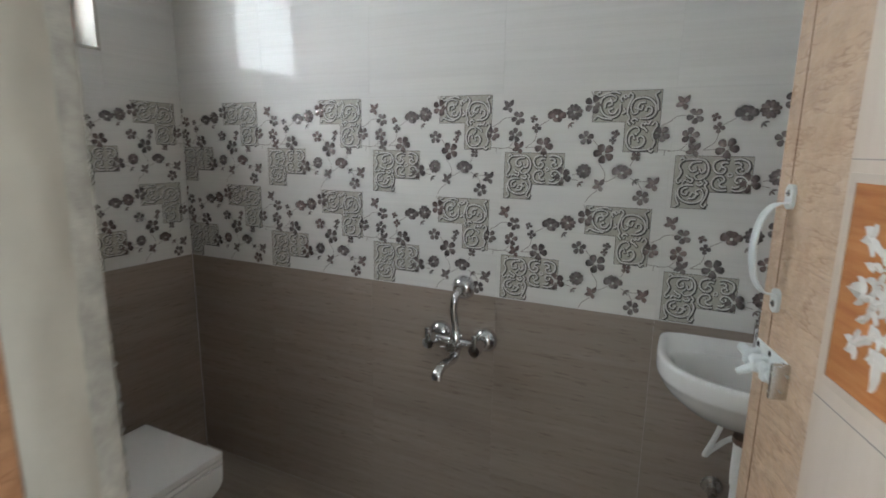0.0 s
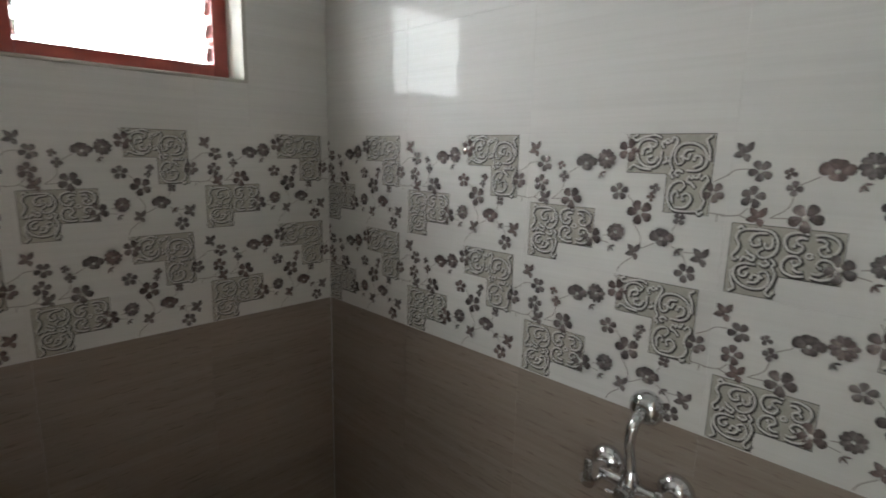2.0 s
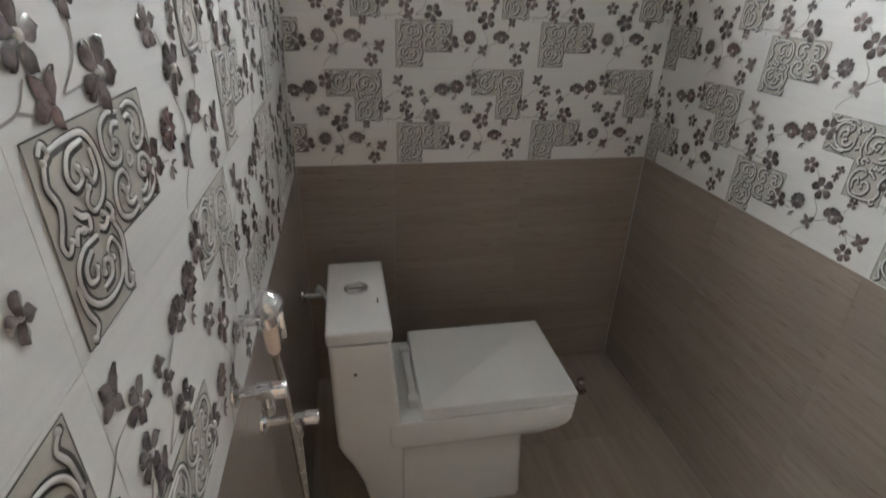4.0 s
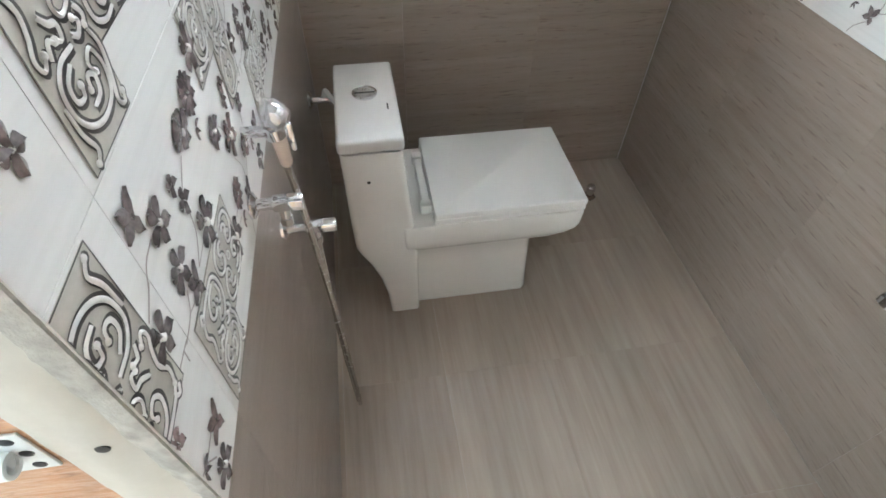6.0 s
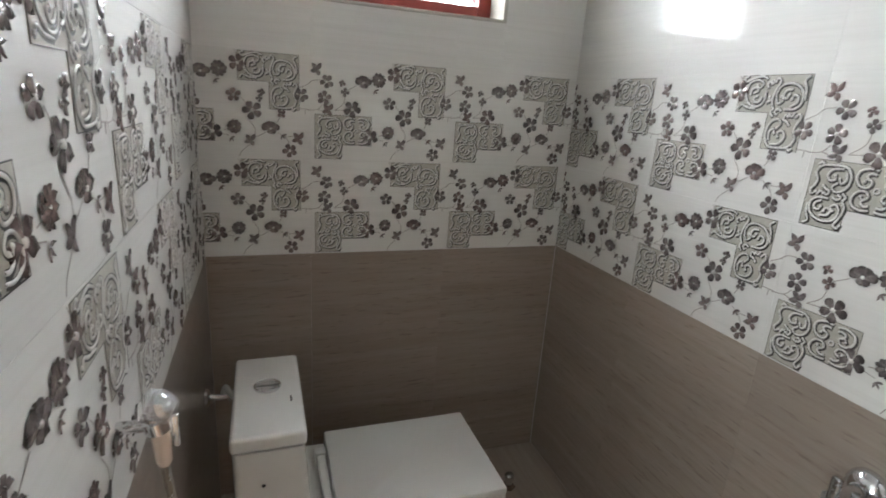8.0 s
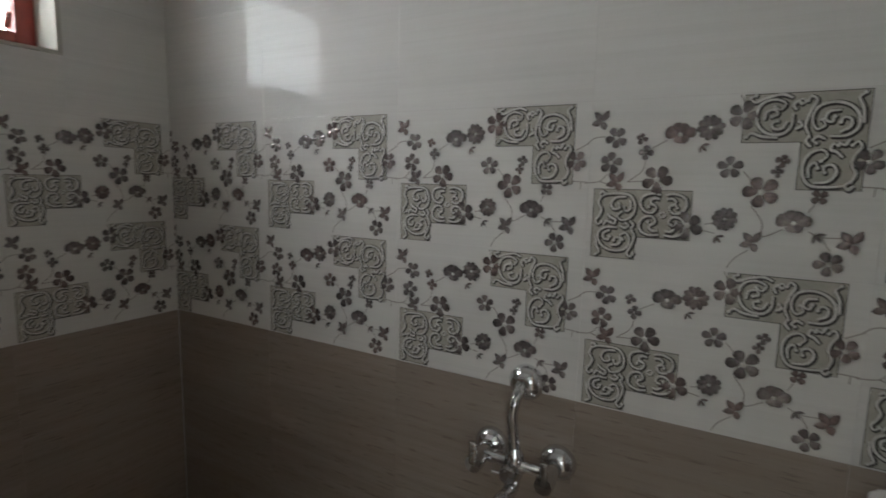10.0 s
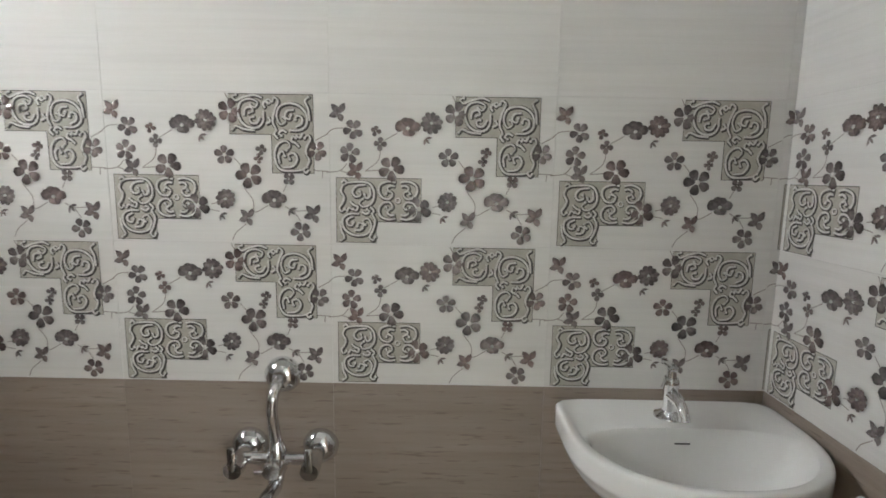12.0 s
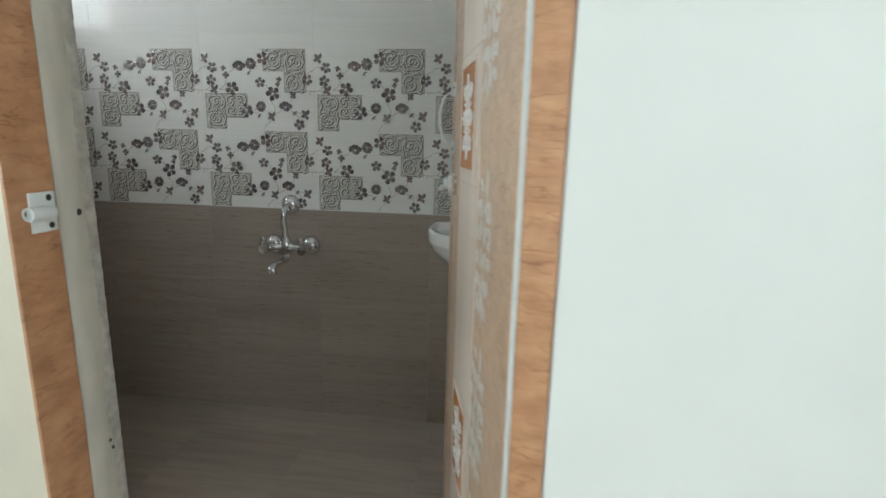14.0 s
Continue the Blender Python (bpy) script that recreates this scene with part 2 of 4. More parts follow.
# ---- mesh building ----
class Shape:
    """Collects verts and faces, with a material slot for each face."""

    def __init__(self):
        self.v, self.f, self.m = [], [], []

    def add(self, verts, faces, slot=0, m=None):
        k = len(self.v)
        self.v += [tuple(m @ Vector(p)) for p in verts] if m else [tuple(p) for p in verts]
        self.f += [tuple(i + k for i in f) for f in faces]
        self.m += [slot] * len(faces)
        return self

    def box(self, x0, x1, y0, y1, z0, z1, slot=0, m=None):
        v = [(x, y, z) for x in (x0, x1) for y in (y0, y1) for z in (z0, z1)]
        return self.add(v, [(0, 1, 3, 2), (4, 6, 7, 5), (0, 4, 5, 1), (2, 3, 7, 6), (0, 2, 6, 4), (1, 5, 7, 3)], slot, m)

    def tile(self, x0, x1, z0, z1, depth, c=0.00012, slot=0):
        """A slab whose face is at y = 0, with eased edges."""
        v = [(x0 + c, 0, z0 + c), (x1 - c, 0, z0 + c), (x1 - c, 0, z1 - c), (x0 + c, 0, z1 - c),
             (x0, c, z0), (x1, c, z0), (x1, c, z1), (x0, c, z1), (x0, depth, z0), (x1, depth, z0), (x1, depth, z1), (x0, depth, z1)]
        f = [(0, 1, 2, 3), (8, 11, 10, 9)]
        for a in range(4):
            b = (a + 1) % 4
            f += [(4 + a, 4 + b, b, a), (8 + a, 8 + b, 4 + b, 4 + a)]
        return self.add(v, f, slot)

    def rings(self, rings, slot=0, m=None, cap=True, closed=False):
        """Skins rings that have equally many points."""
        n = len(rings[0])
        v = [p for r in rings for p in r]
        f = []
        count = len(rings) if closed else len(rings) - 1
        for i in range(count):
            j = (i + 1) % len(rings)
            for a in range(n):
                b = (a + 1) % n
                f.append((i * n + a, i * n + b, j * n + b, j * n + a))
        if cap and not closed:
            f += [tuple(range(n - 1, -1, -1)), tuple((len(rings) - 1) * n + a for a in range(n))]
        return self.add(v, f, slot, m)

    def lathe(self, profile, m=None, n=24, slot=0, cap=True):
        """Turns (radius, height) pairs round z."""
        return self.rings([[(r * math.cos(a * math.tau / n), r * math.sin(a * math.tau / n), h) for a in range(n)] for r, h in profile], slot, m, cap)

    def tube(self, points, radius, n=10, slot=0, m=None):
        pts = [Vector(p) for p in points]
        radii = radius if isinstance(radius, (list, tuple)) else [radius] * len(pts)
        rings, side = [], None
        for i, p in enumerate(pts):
            d = (pts[min(i + 1, len(pts) - 1)] - pts[max(i - 1, 0)]).normalized()
            if side is None:
                side = d.orthogonal().normalized()
            side = (side - d * side.dot(d)).normalized()
            up = d.cross(side)
            rings.append([tuple(p + (side * math.cos(a * math.tau / n) + up * math.sin(a * math.tau / n)) * radii[i]) for a in range(n)])
        return self.rings(rings, slot, m)

    def ribbon(self, points, widths, lift, slot=0, crown=0.0):
        """A flat or crowned strip in the xz plane, lifted towards the viewer (-y)."""
        v, f = [], []
        for i, (x, z) in enumerate(points):
            ax, az = points[max(i - 1, 0)]
            bx, bz = points[min(i + 1, len(points) - 1)]
            d = math.hypot(bx - ax, bz - az) or 1
            nx, nz, w = -(bz - az) / d, (bx - ax) / d, widths[i] / 2
            v += [(x + nx * w, -lift, z + nz * w), (x, -lift - crown, z), (x - nx * w, -lift, z - nz * w)]
            if i:
                k = 3 * i
                f += [(k - 3, k, k + 1, k - 2), (k - 2, k + 1, k + 2, k - 1)]
        return self.add(v, f, slot)

    def clip(self, axis, value, keep_above):
        """Cuts away what lies past a plane."""
        bm = bmesh.new()
        bm.from_mesh(self.mesh("cut"))
        co, no = [0, 0, 0], [0, 0, 0]
        co[axis], no[axis] = value, 1
        bmesh.ops.bisect_plane(bm, geom=bm.verts[:] + bm.edges[:] + bm.faces[:], plane_co=co, plane_no=no, clear_inner=keep_above, clear_outer=not keep_above)
        bm.verts.index_update()
        self.v = [tuple(v.co) for v in bm.verts]
        self.f = [tuple(v.index for v in f.verts) for f in bm.faces]
        self.m = [f.material_index for f in bm.faces]
        bm.free()
        return self

    def mesh(self, name, materials=(), angle=38):
        me = bpy.data.meshes.new(name)
        me.from_pydata(self.v, [], self.f)
        for mm in materials:
            me.materials.append(mm)
        if self.m:
            me.polygons.foreach_set("material_index", self.m)
            me.polygons.foreach_set("use_smooth", [True] * len(self.f))
        me.update()
        if self.f:
            me.set_sharp_from_angle(angle=radians(angle))
        return me


def rounded(shape_bm_size, radius, seg=3):
    """A box with rounded edges, as a Shape."""
    (x0, x1, y0, y1, z0, z1) = shape_bm_size
    bm = bmesh.new()
    bmesh.ops.create_cube(bm, size=1)
    for v in bm.verts:
        v.co = ((x0 + x1) / 2 + v.co.x * (x1 - x0), (y0 + y1) / 2 + v.co.y * (y1 - y0), (z0 + z1) / 2 + v.co.z * (z1 - z0))
    bmesh.ops.bevel(bm, geom=bm.edges[:], offset=radius, segments=seg, profile=0.5, affect="EDGES")
    bm.verts.index_update()
    s = Shape()
    s.add([tuple(v.co) for v in bm.verts], [tuple(v.index for v in f.verts) for f in bm.faces])
    bm.free()
    return s


def part(name, shape, material, parent=None, label="", m=None, angle=38):
    """Links a Shape (or a mesh) as one mesh object under a thing or part."""
    mats = material if isinstance(material, (list, tuple)) else (material,)
    me = shape.mesh(name, mats, angle) if isinstance(shape, Shape) else shape
    ob = new(name, me)
    ob.parent = parent
    if m is not None:
        ob.matrix_basis = m
    return tagged(ob, label)


def thing(name, label, category, m=None, group="", kind=""):
    ob = new(name)
    ob.empty_display_size = 0.05
    if m is not None:
        ob.matrix_basis = m
    return tagged(ob, label, category, group, kind)


def rect_ring(x0, x1, y0, y1, z, r, n=5):
    """A rounded rectangle as a ring of points at height z."""
    pts = []
    for cx, cy, a0 in ((x1 - r, y1 - r, 0), (x0 + r, y1 - r, 90), (x0 + r, y0 + r, 180), (x1 - r, y0 + r, 270)):
        for i in range(n):
            a = radians(a0 + 90 * i / (n - 1))
            pts.append((cx + r * math.cos(a), cy + r * math.sin(a), z))
    return pts


def bezier(points, n=12):
    """A smooth line through points (Catmull-Rom)."""
    p = [Vector(q) for q in points]
    p = [2 * p[0] - p[1]] + p + [2 * p[-1] - p[-2]]
    out = []
    for i in range(1, len(p) - 2):
        for k in range(n):
            t = k / n
            out.append(0.5 * (2 * p[i] + (p[i + 1] - p[i - 1]) * t + (2 * p[i - 1] - 5 * p[i] + 4 * p[i + 1] - p[i + 2]) * t * t
                              + (3 * p[i] - p[i - 1] - 3 * p[i + 1] + p[i + 2]) * t ** 3))
    return out + [p[-2]]


# ---- large structure ----
# Each wall has a frame of its own: x to the right as seen from inside, y into the wall, z up.
FRAMES = {
    "wall_north": pose(0, YN, 0),
    "wall_west": pose(XW, 0, 0, 0, 0, 90),
    "wall_south": pose(0, YS, 0, 0, 0, 180),
    "wall_east": pose(XE, 0, 0, 0, 0, -90),
}
BED = 0.0016    # how far the tile faces stand proud of the joints


def wall_slab(name, u0, u1, z1, thick, hole, label, material=GROUT):
    s = Shape()
    if hole:
        a, b, c, d = hole
        for r in ((u0, a, 0, z1), (b, u1, 0, z1), (a, b, 0, c), (a, b, d, z1)):
            if r[1] - r[0] > 1e-4 and r[3] - r[2] > 1e-4:
                s.box(r[0], r[1], BED, thick, r[2], r[3])
    else:
        s.box(u0, u1, BED, thick, 0, z1)
    ob = part(name, s, material, None, label, FRAMES[name])
    return tagged(ob, "", "wall", "", "structure")


HOLES = {"wall_west": WIN, "wall_south": (-DOOR_R, -DOOR_L, 0, DOOR_H)}
walls = {
    "wall_north": wall_slab("wall_north", XW - 0.2, XE + 0.2, CEIL + 0.1, 0.2, None, "tiled bathroom wall with a flowered band and brown tiles below"),
    "wall_west": wall_slab("wall_west", YS, YN, CEIL + 0.1, 0.2, WIN, "tiled wall with a high ventilator window above the toilet"),
    "wall_south": wall_slab("wall_south", -XE - 0.2, -XW + 0.2, CEIL + 0.1, WALL_T, HOLES["wall_south"], "tiled door wall, painted on its outer side"),
    "wall_east": wall_slab("wall_east", -YN, -YS, CEIL + 0.1, 0.2, None, "tiled wall beside the washbasin"),
}
floor = tagged(part("floor", Shape().box(XW - 0.2, XE + 0.2, YS - 0.0, YN + 0.2, -0.12, -BED), GROUT, None, "wood-look floor tiles laid over cement"), "", "floor", "", "structure")
tagged(part("ceiling", Shape().box(XW - 0.2, XE + 0.2, YS - WALL_T, YN + 0.2, CEIL, CEIL + 0.12), WHITEWALL, None, "plain white plastered ceiling"), "", "ceiling", "", "structure")

glow, gn, gl, gb = mat("hazy_bright_sky")
gb.inputs["Base Color"].default_value = (0.8, 0.8, 0.8, 1)
gb.inputs["Emission Color"].default_value = (0.97, 0.965, 0.985, 1)
gb.inputs["Emission Strength"].default_value = 12.0
tagged(part("backdrop", Shape().box(-3.35, -3.3, -5.0, 1.6, 0.4, 3.6), glow, None, "hazy white daylight beyond the ventilator"), "", "backdrop", "", "structure")

# The room outside the door
OX0, OX1, OY0 = -1.6, 3.0, -4.6
tagged(part("outer_floor", Shape().box(OX0, OX1, OY0, YS, -0.12, -0.004), FLOOR, None, "pale tiled floor of the room outside"), "", "floor", "", "structure")
tagged(part("outer_ceiling", Shape().box(OX0 - 0.15, OX1 + 0.15, OY0 - 0.15, YO, 2.75, 2.87), WHITEWALL, None, "white ceiling of the room outside"), "", "ceiling", "", "structure")
# out of view; the opening is assumed, to go with the side fill lamp
wwest = Shape()
for bx in ((OY0, -3.9, 0, 2.75), (-2.7, YO, 0, 2.75), (-3.9, -2.7, 0, 0.9), (-3.9, -2.7, 2.2, 2.75)):
    wwest.box(OX0 - 0.15, OX0, bx[0], bx[1], bx[2], bx[3])
tagged(part("outer_wall_west", wwest, WHITEWALL, None, "unseen cream painted wall with an assumed window opening"), "", "wall", "", "structure")
for nm, bx in (("outer_wall_east", (OX1, OX1 + 0.15, OY0, YO, 0, 2.75)),):
    tagged(part(nm, Shape().box(*bx), WHITEWALL, None, "cream painted wall of the room outside"), "", "wall", "", "structure")
# never in view; the wide opening is assumed, around the room's stand-in lamp
ow = Shape()
for bx in ((OX0 - 0.15, 1.5, 0, 2.75), (2.9, OX1 + 0.15, 0, 2.75), (1.5, 2.9, 0, 0.85), (1.5, 2.9, 2.25, 2.75)):
    ow.box(bx[0], bx[1], OY0 - 0.15, OY0, bx[2], bx[3])
tagged(part("outer_wall_south", ow, WHITEWALL, None, "unseen cream painted wall with an assumed wide window opening"), "", "wall", "", "structure")
for nm, boxes, paint in (("outer_wall_face", ((DOOR_R + 0.044, OX1, 0, 2.75), (DOOR_L - 0.004, DOOR_R + 0.044, DOOR_H + 0.05, 2.75)), WHITEWALL), ("outer_wall_face_strike_side", ((OX0, DOOR_L - 0.004, 0, 2.75),), PLASTER)):
    of = Shape()
    for bx in boxes:
        of.box(bx[0], bx[1], YO - 0.004, YO, bx[2], bx[3])
    tagged(part(nm, of, paint, None, "smooth painted wall beside the door"), "", "wall", "", "structure")

# ---- window ----
def make_window():
    y0, y1, z0, z1 = WIN
    m = FRAMES["wall_west"]
    w = thing("window_1", "small high ventilator with red painted frame and glass louvres", "window", m, "", "structure")
    jt = 0.012
    lin = Shape()
    for bx in ((y1 - jt, y1, z0, z1), (y0, y0 + 0.004, z0, z1), (y0, y1, z1 - jt, z1)):
        lin.box(bx[0], bx[1], -0.002, 0.2, bx[2], bx[3])
    part("reveal", lin, REVEAL, w, "white plastered reveal with a chipped corner")
    part("sill", rounded((y0, y1 - 0.0, -0.004, 0.2, z0 - 0.002, z0 + 0.008), 0.002, 1), REVEAL, w, "thin white sill")
    a0, a1, b0, b1, bw = y0 + 0.004, y1 - jt, z0 + 0.010, z1 - jt, 0.046
    yy0, yy1 = 0.105, 0.165
    for nm, bx in (("frame_stile", (a0, a0 + bw, b0, b1)), ("frame_stile", (a1 - bw, a1, b0, b1)), ("frame_rail", (a0 + bw, a1 - bw, b0, b0 + bw)), ("frame_rail", (a0 + bw, a1 - bw, b1 - bw, b1))):
        part(nm, rounded((bx[0], bx[1], yy0, yy1, bx[2], bx[3]), 0.004, 2), REDWOOD, w, "red oxide painted wood")
    n = 5
    step = (b1 - b0 - 2 * bw) / n
    for i in range(n):
        zc = b0 + bw + step * (i + 0.5)
        t = pose(0, 0.14, zc, 28, 0, 0)
        pane = part("louvre_pane", Shape().box(a0 + bw, a1 - bw, -0.0025, 0.0025, -step * 0.58, step * 0.58), GLASS, w, "", t)
        pane.visible_shadow = False
        part("louvre_edge", Shape().box(a0 + bw, a1 - bw, -0.0032, 0.0032, -0.005, 0.005), GLASS_EDGE, w, "ground glass edge", t @ pose(0, 0, -step * 0.58))
        for u in (a0 + bw, a1 - bw - 0.012):
            part("louvre_clip", Shape().box(u, u + 0.012, -0.006, 0.006, -step * 0.3, step * 0.3), DULL_CHROME, w, "", t)


make_window()


# ---- door ----
LEAF = pose(0.588, -0.655, 0, 0, 0, -76.0)
LEAF_W, LEAF_T, LEAF_H = 0.638, 0.03, 1.99


def leaf_blade(s, x, z, angle, length, width, lift, slot=0, crown=0.0012):
    """One pointed leaf, flat against the face, raised along its middle."""
    ca, sa = math.cos(angle), math.sin(angle)
    prof = ((0, 0.12), (0.1, 0.6), (0.32, 0.98), (0.62, 0.97), (0.88, 0.6), (1, 0.0))
    pts = [(x + ca * length * t, z + sa * length * t) for t, _ in prof]
    s.ribbon(pts, [max(width * w, 0.0002) for _, w in prof], lift, slot, crown)


def make_door():
    d = thing("door_1", "open tan bark-textured door with cream band and white leaf ornaments", "door", LEAF, "", "structure")
    part("leaf", rounded((0, LEAF_W, 0, LEAF_T, 0.012, LEAF_H), 0.0015, 1), BARK, d, "tan creased laminate leaf")
    part("edge_seam", Shape().box(0.034, 0.0352, -0.0006, 0.001, 0.02, LEAF_H - 0.01), plain("seam_shadow", (0.2, 0.1, 0.05), 0.6), d)
    part("cream_band", rounded((0.158, 0.375, -0.0025, 0.001, 0.012, LEAF_H), 0.001, 1), CREAM, d, "smooth cream laminate band")
    for zc in (1.19, 0.50):
        if zc + 0.12 > LEAF_H:
            continue
        fr = Shape()
        for bx in ((0.167, 0.334, zc - 0.106, zc - 0.097), (0.167, 0.334, zc + 0.097, zc + 0.106), (0.167, 0.176, zc - 0.097, zc + 0.097), (0.325, 0.334, zc - 0.097, zc + 0.097)):
            fr.box(bx[0], bx[1], -0.0048, -0.002, bx[2], bx[3])
        pf = part("panel_border", fr, CREAM, d, "raised cream border")
        part("panel", Shape().box(0.176, 0.325, -0.0035, -0.002, zc - 0.097, zc + 0.097), BROWN_PANEL, pf, "glossy brown wood-look panel")
        for zz in (zc - 0.125, zc + 0.118):
            part("band_groove", Shape().box(0.16, 0.373, -0.003, -0.002, zz, zz + 0.0012), STEM, d)
        # a diamond of fat carved lobes: a lily at each point, scrolls between, a flower in the middle
        o = Shape()
        cx = 0.2505
        for base, reach in ((90, 0.088), (-90, 0.088), (0, 0.062), (180, 0.062)):
            ca, sa = math.cos(radians(base)), math.sin(radians(base))
            bx, bz = cx + ca * reach * 0.5, zc + sa * reach * 0.5
            leaf_blade(o, bx, bz, radians(base), reach * 0.42, 0.015, 0.0038, 0, 0.0032)
            for side in (-1, 1):
                leaf_blade(o, bx, bz, radians(base + side * 48), 0.018, 0.010, 0.0040, 0, 0.0028)
                leaf_blade(o, bx - ca * 0.014, bz - sa * 0.014, radians(base + side * 70), 0.015, 0.009, 0.0042, 0, 0.0024)
                leaf_blade(o, bx - ca * 0.006, bz - sa * 0.006, radians(base + 180 - side * 40), 0.017, 0.009, 0.0036, 0, 0.0024)
        for sx in (-1, 1):
            for sz in (-1, 1):
                qx, qz = cx + sx * 0.036, zc + sz * 0.050
                for turn, ln, wd in ((45, 0.013, 0.011), (-20, 0.014, 0.009), (110, 0.014, 0.009), (215, 0.024, 0.009)):
                    a = radians(turn) if sx > 0 else math.pi - radians(turn)
                    leaf_blade(o, qx, qz, a if sz > 0 else -a, ln, wd, 0.0039, 0, 0.0026)
                for k, (dx, dz) in enumerate(((0.012, 0.030), (0.024, 0.022), (0.018, 0.012), (0.030, 0.034), (0.010, 0.044))):
                    a = radians((70, 20, 130, 55, 100)[k])
                    a = a if sx > 0 else math.pi - a
                    leaf_blade(o, cx + sx * dx, zc + sz * dz, a if sz > 0 else -a, 0.0145, 0.0078, 0.0037, 0, 0.0026)
        for k in range(8):
            leaf_blade(o, cx, zc, k * math.tau / 8 + 0.39, 0.017, 0.0095, 0.0044, 0, 0.0026)
        for k in range(14):
            a = k * math.tau / 14
            leaf_blade(o, cx + 0.022 * math.cos(a), zc + 0.03 * math.sin(a), a + 0.5, 0.0145, 0.0072, 0.0036, 0, 0.0024)
        part("ornament", o, ORNAMENT, pf, "white carved-look leaf diamond")
    rng = random.Random(4)
    for zt in (1.83, 1.47, 1.10, 0.80, 0.50, 0.22):
        o = Shape()
        cx = 0.438
        leaf_blade(o, cx + 0.018, zt - 0.045, radians(92), 0.05, 0.022, 0.001)
        leaf_blade(o, cx - 0.04, zt - 0.018, radians(-25), 0.034, 0.02, 0.001)
        for i in range(9):
            z = zt - 0.052 - i * 0.0215
            w = 0.054 - abs(i - 3.5) * 0.005
            for q in range(4):
                leaf_blade(o, cx + (q - 1.5) * w * 0.5 + rng.uniform(-0.004, 0.004), z + rng.uniform(-0.006, 0.006), radians(((140, 100, 70, 35) if i % 2 else (215, 255, 290, 330))[q] + rng.uniform(-16, 16)), rng.uniform(0.027, 0.032), rng.uniform(0.0165, 0.0195), 0.001 + 0.0005 * rng.random(), 0, 0.002)
        leaf_blade(o, cx - 0.005, zt - 0.205, radians(-65), 0.045, 0.024, 0.001)
        leaf_blade(o, cx - 0.03, zt - 0.215, radians(-110), 0.03, 0.02, 0.001)
        part("leaf_cluster", o, ORNAMENT, d, "white embossed leaf spray")
    # pull handle
    h = part("handle", Shape(), ALU, d, "white metal pull handle")
    for z, out in ((1.132, -1), (1.262, 1)):
        foot = rect_ring(0.032, 0.052, z - 0.015, z + 0.015, 0, 0.008)
        part("handle_foot", Shape().rings([[(x, -lift, zz) for x, zz, _ in foot] for lift in (0.0, 0.0035, 0.0042)]), ALU, h)
        part("screw", Shape().lathe([(0.0001, 0.0016), (0.0042, 0.001), (0.0048, 0)], pose(0.042, -0.0042, z + out * 0.004, 90), 12), DULL_CHROME, h)
        part("screw_slot", Shape().box(0.0385, 0.0455, -0.0063, -0.0056, z + out * 0.004 - 0.0011, z + out * 0.004 + 0.0011), BLACK, h)
    grip = bezier([(0.042, -0.003, 1.139), (0.042, -0.019, 1.143), (0.042, -0.031, 1.162), (0.042, -0.036, 1.197), (0.042, -0.031, 1.232), (0.042, -0.019, 1.251), (0.042, -0.003, 1.255)], 6)
    g = Shape()
    g.rings([[(p.x + 0.0085 * math.cos(a), p.y + 0.0036 * math.sin(a), p.z) for a in [k * math.tau / 10 for k in range(10)]] for p in grip])
    part("grip", g, ALU, h)
    # tower bolt
    b = part("tower_bolt", rounded((0.006, 0.098, -0.003, 0, 1.026, 1.07), 0.0012, 2), ALU, d, "white metal tower bolt, drawn back")
    for z in (1.032, 1.064):
        for u in (0.014, 0.05, 0.088):
            part("screw", Shape().lathe([(0.0001, 0.0014), (0.0036, 0.0008), (0.0039, 0)], pose(u, -0.003, z, 90), 10), BLACK, b)
    part("bolt_rod", Shape().tube([(-0.014, -0.012, 1.048), (0.092, -0.012, 1.048)], 0.0065, 12), ALU, b)
    part("bolt_knob", Shape().tube([(0.046, -0.012, 1.048), (0.041, -0.024, 1.038), (0.038, -0.034, 1.032)], [0.005, 0.0055, 0.0042], 10), ALU, b)
    for u in (0.012, 0.036, 0.066):
        part("bolt_guide", rounded((u, u + 0.015, -0.021, -0.002, 1.037, 1.059), 0.004, 3), ALU, b)
    part("bolt_plate_end", rounded((0.096, 0.102, -0.02, 0.0, 1.026, 1.07), 0.0015, 2), DULL_CHROME, b)
    for z in (0.3, 1.75):
        hg = part("hinge", Shape().box(LEAF_W - 0.002, LEAF_W + 0.006, -0.003, 0.012, z - 0.05, z + 0.05), DULL_CHROME, d, "grey steel butt hinge")
        part("hinge_knuckle", Shape().tube([(LEAF_W + 0.003, -0.005, z - 0.05), (LEAF_W + 0.003, -0.005, z + 0.05)], 0.005, 8), DULL_CHROME, hg)

    f = thing("door_frame", "tan bark-textured door frame with a steel strike plate", "door frame", None, "", "structure")
    y0, y1 = YO - 0.006, YO + 0.042
    yj = YO + 0.066
    part("post", rounded((DOOR_L - 0.0035, DOOR_L + 0.002, y0, yj, 0, DOOR_H + 0.04), 0.001, 1), FRAME_BARK, f, "tan laminate post, strike side")
    part("post", rounded((DOOR_R + 0.0, DOOR_R + 0.042, y0, y1 + 0.01, 0, DOOR_H + 0.04), 0.0015, 1), FRAME_BARK, f, "tan laminate post, hinge side")
    part("seal_strip", Shape().box(DOOR_R - 0.006, DOOR_R + 0.001, y0 + 0.01, y1 + 0.008, 0, DOOR_H), ALU, f, "pale grey seal strip")
    part("head", rounded((DOOR_L + 0.002, DOOR_R, y0, y1, DOOR_H, DOOR_H + 0.04), 0.0015, 1), FRAME_BARK, f)
    xs = DOOR_L + 0.002
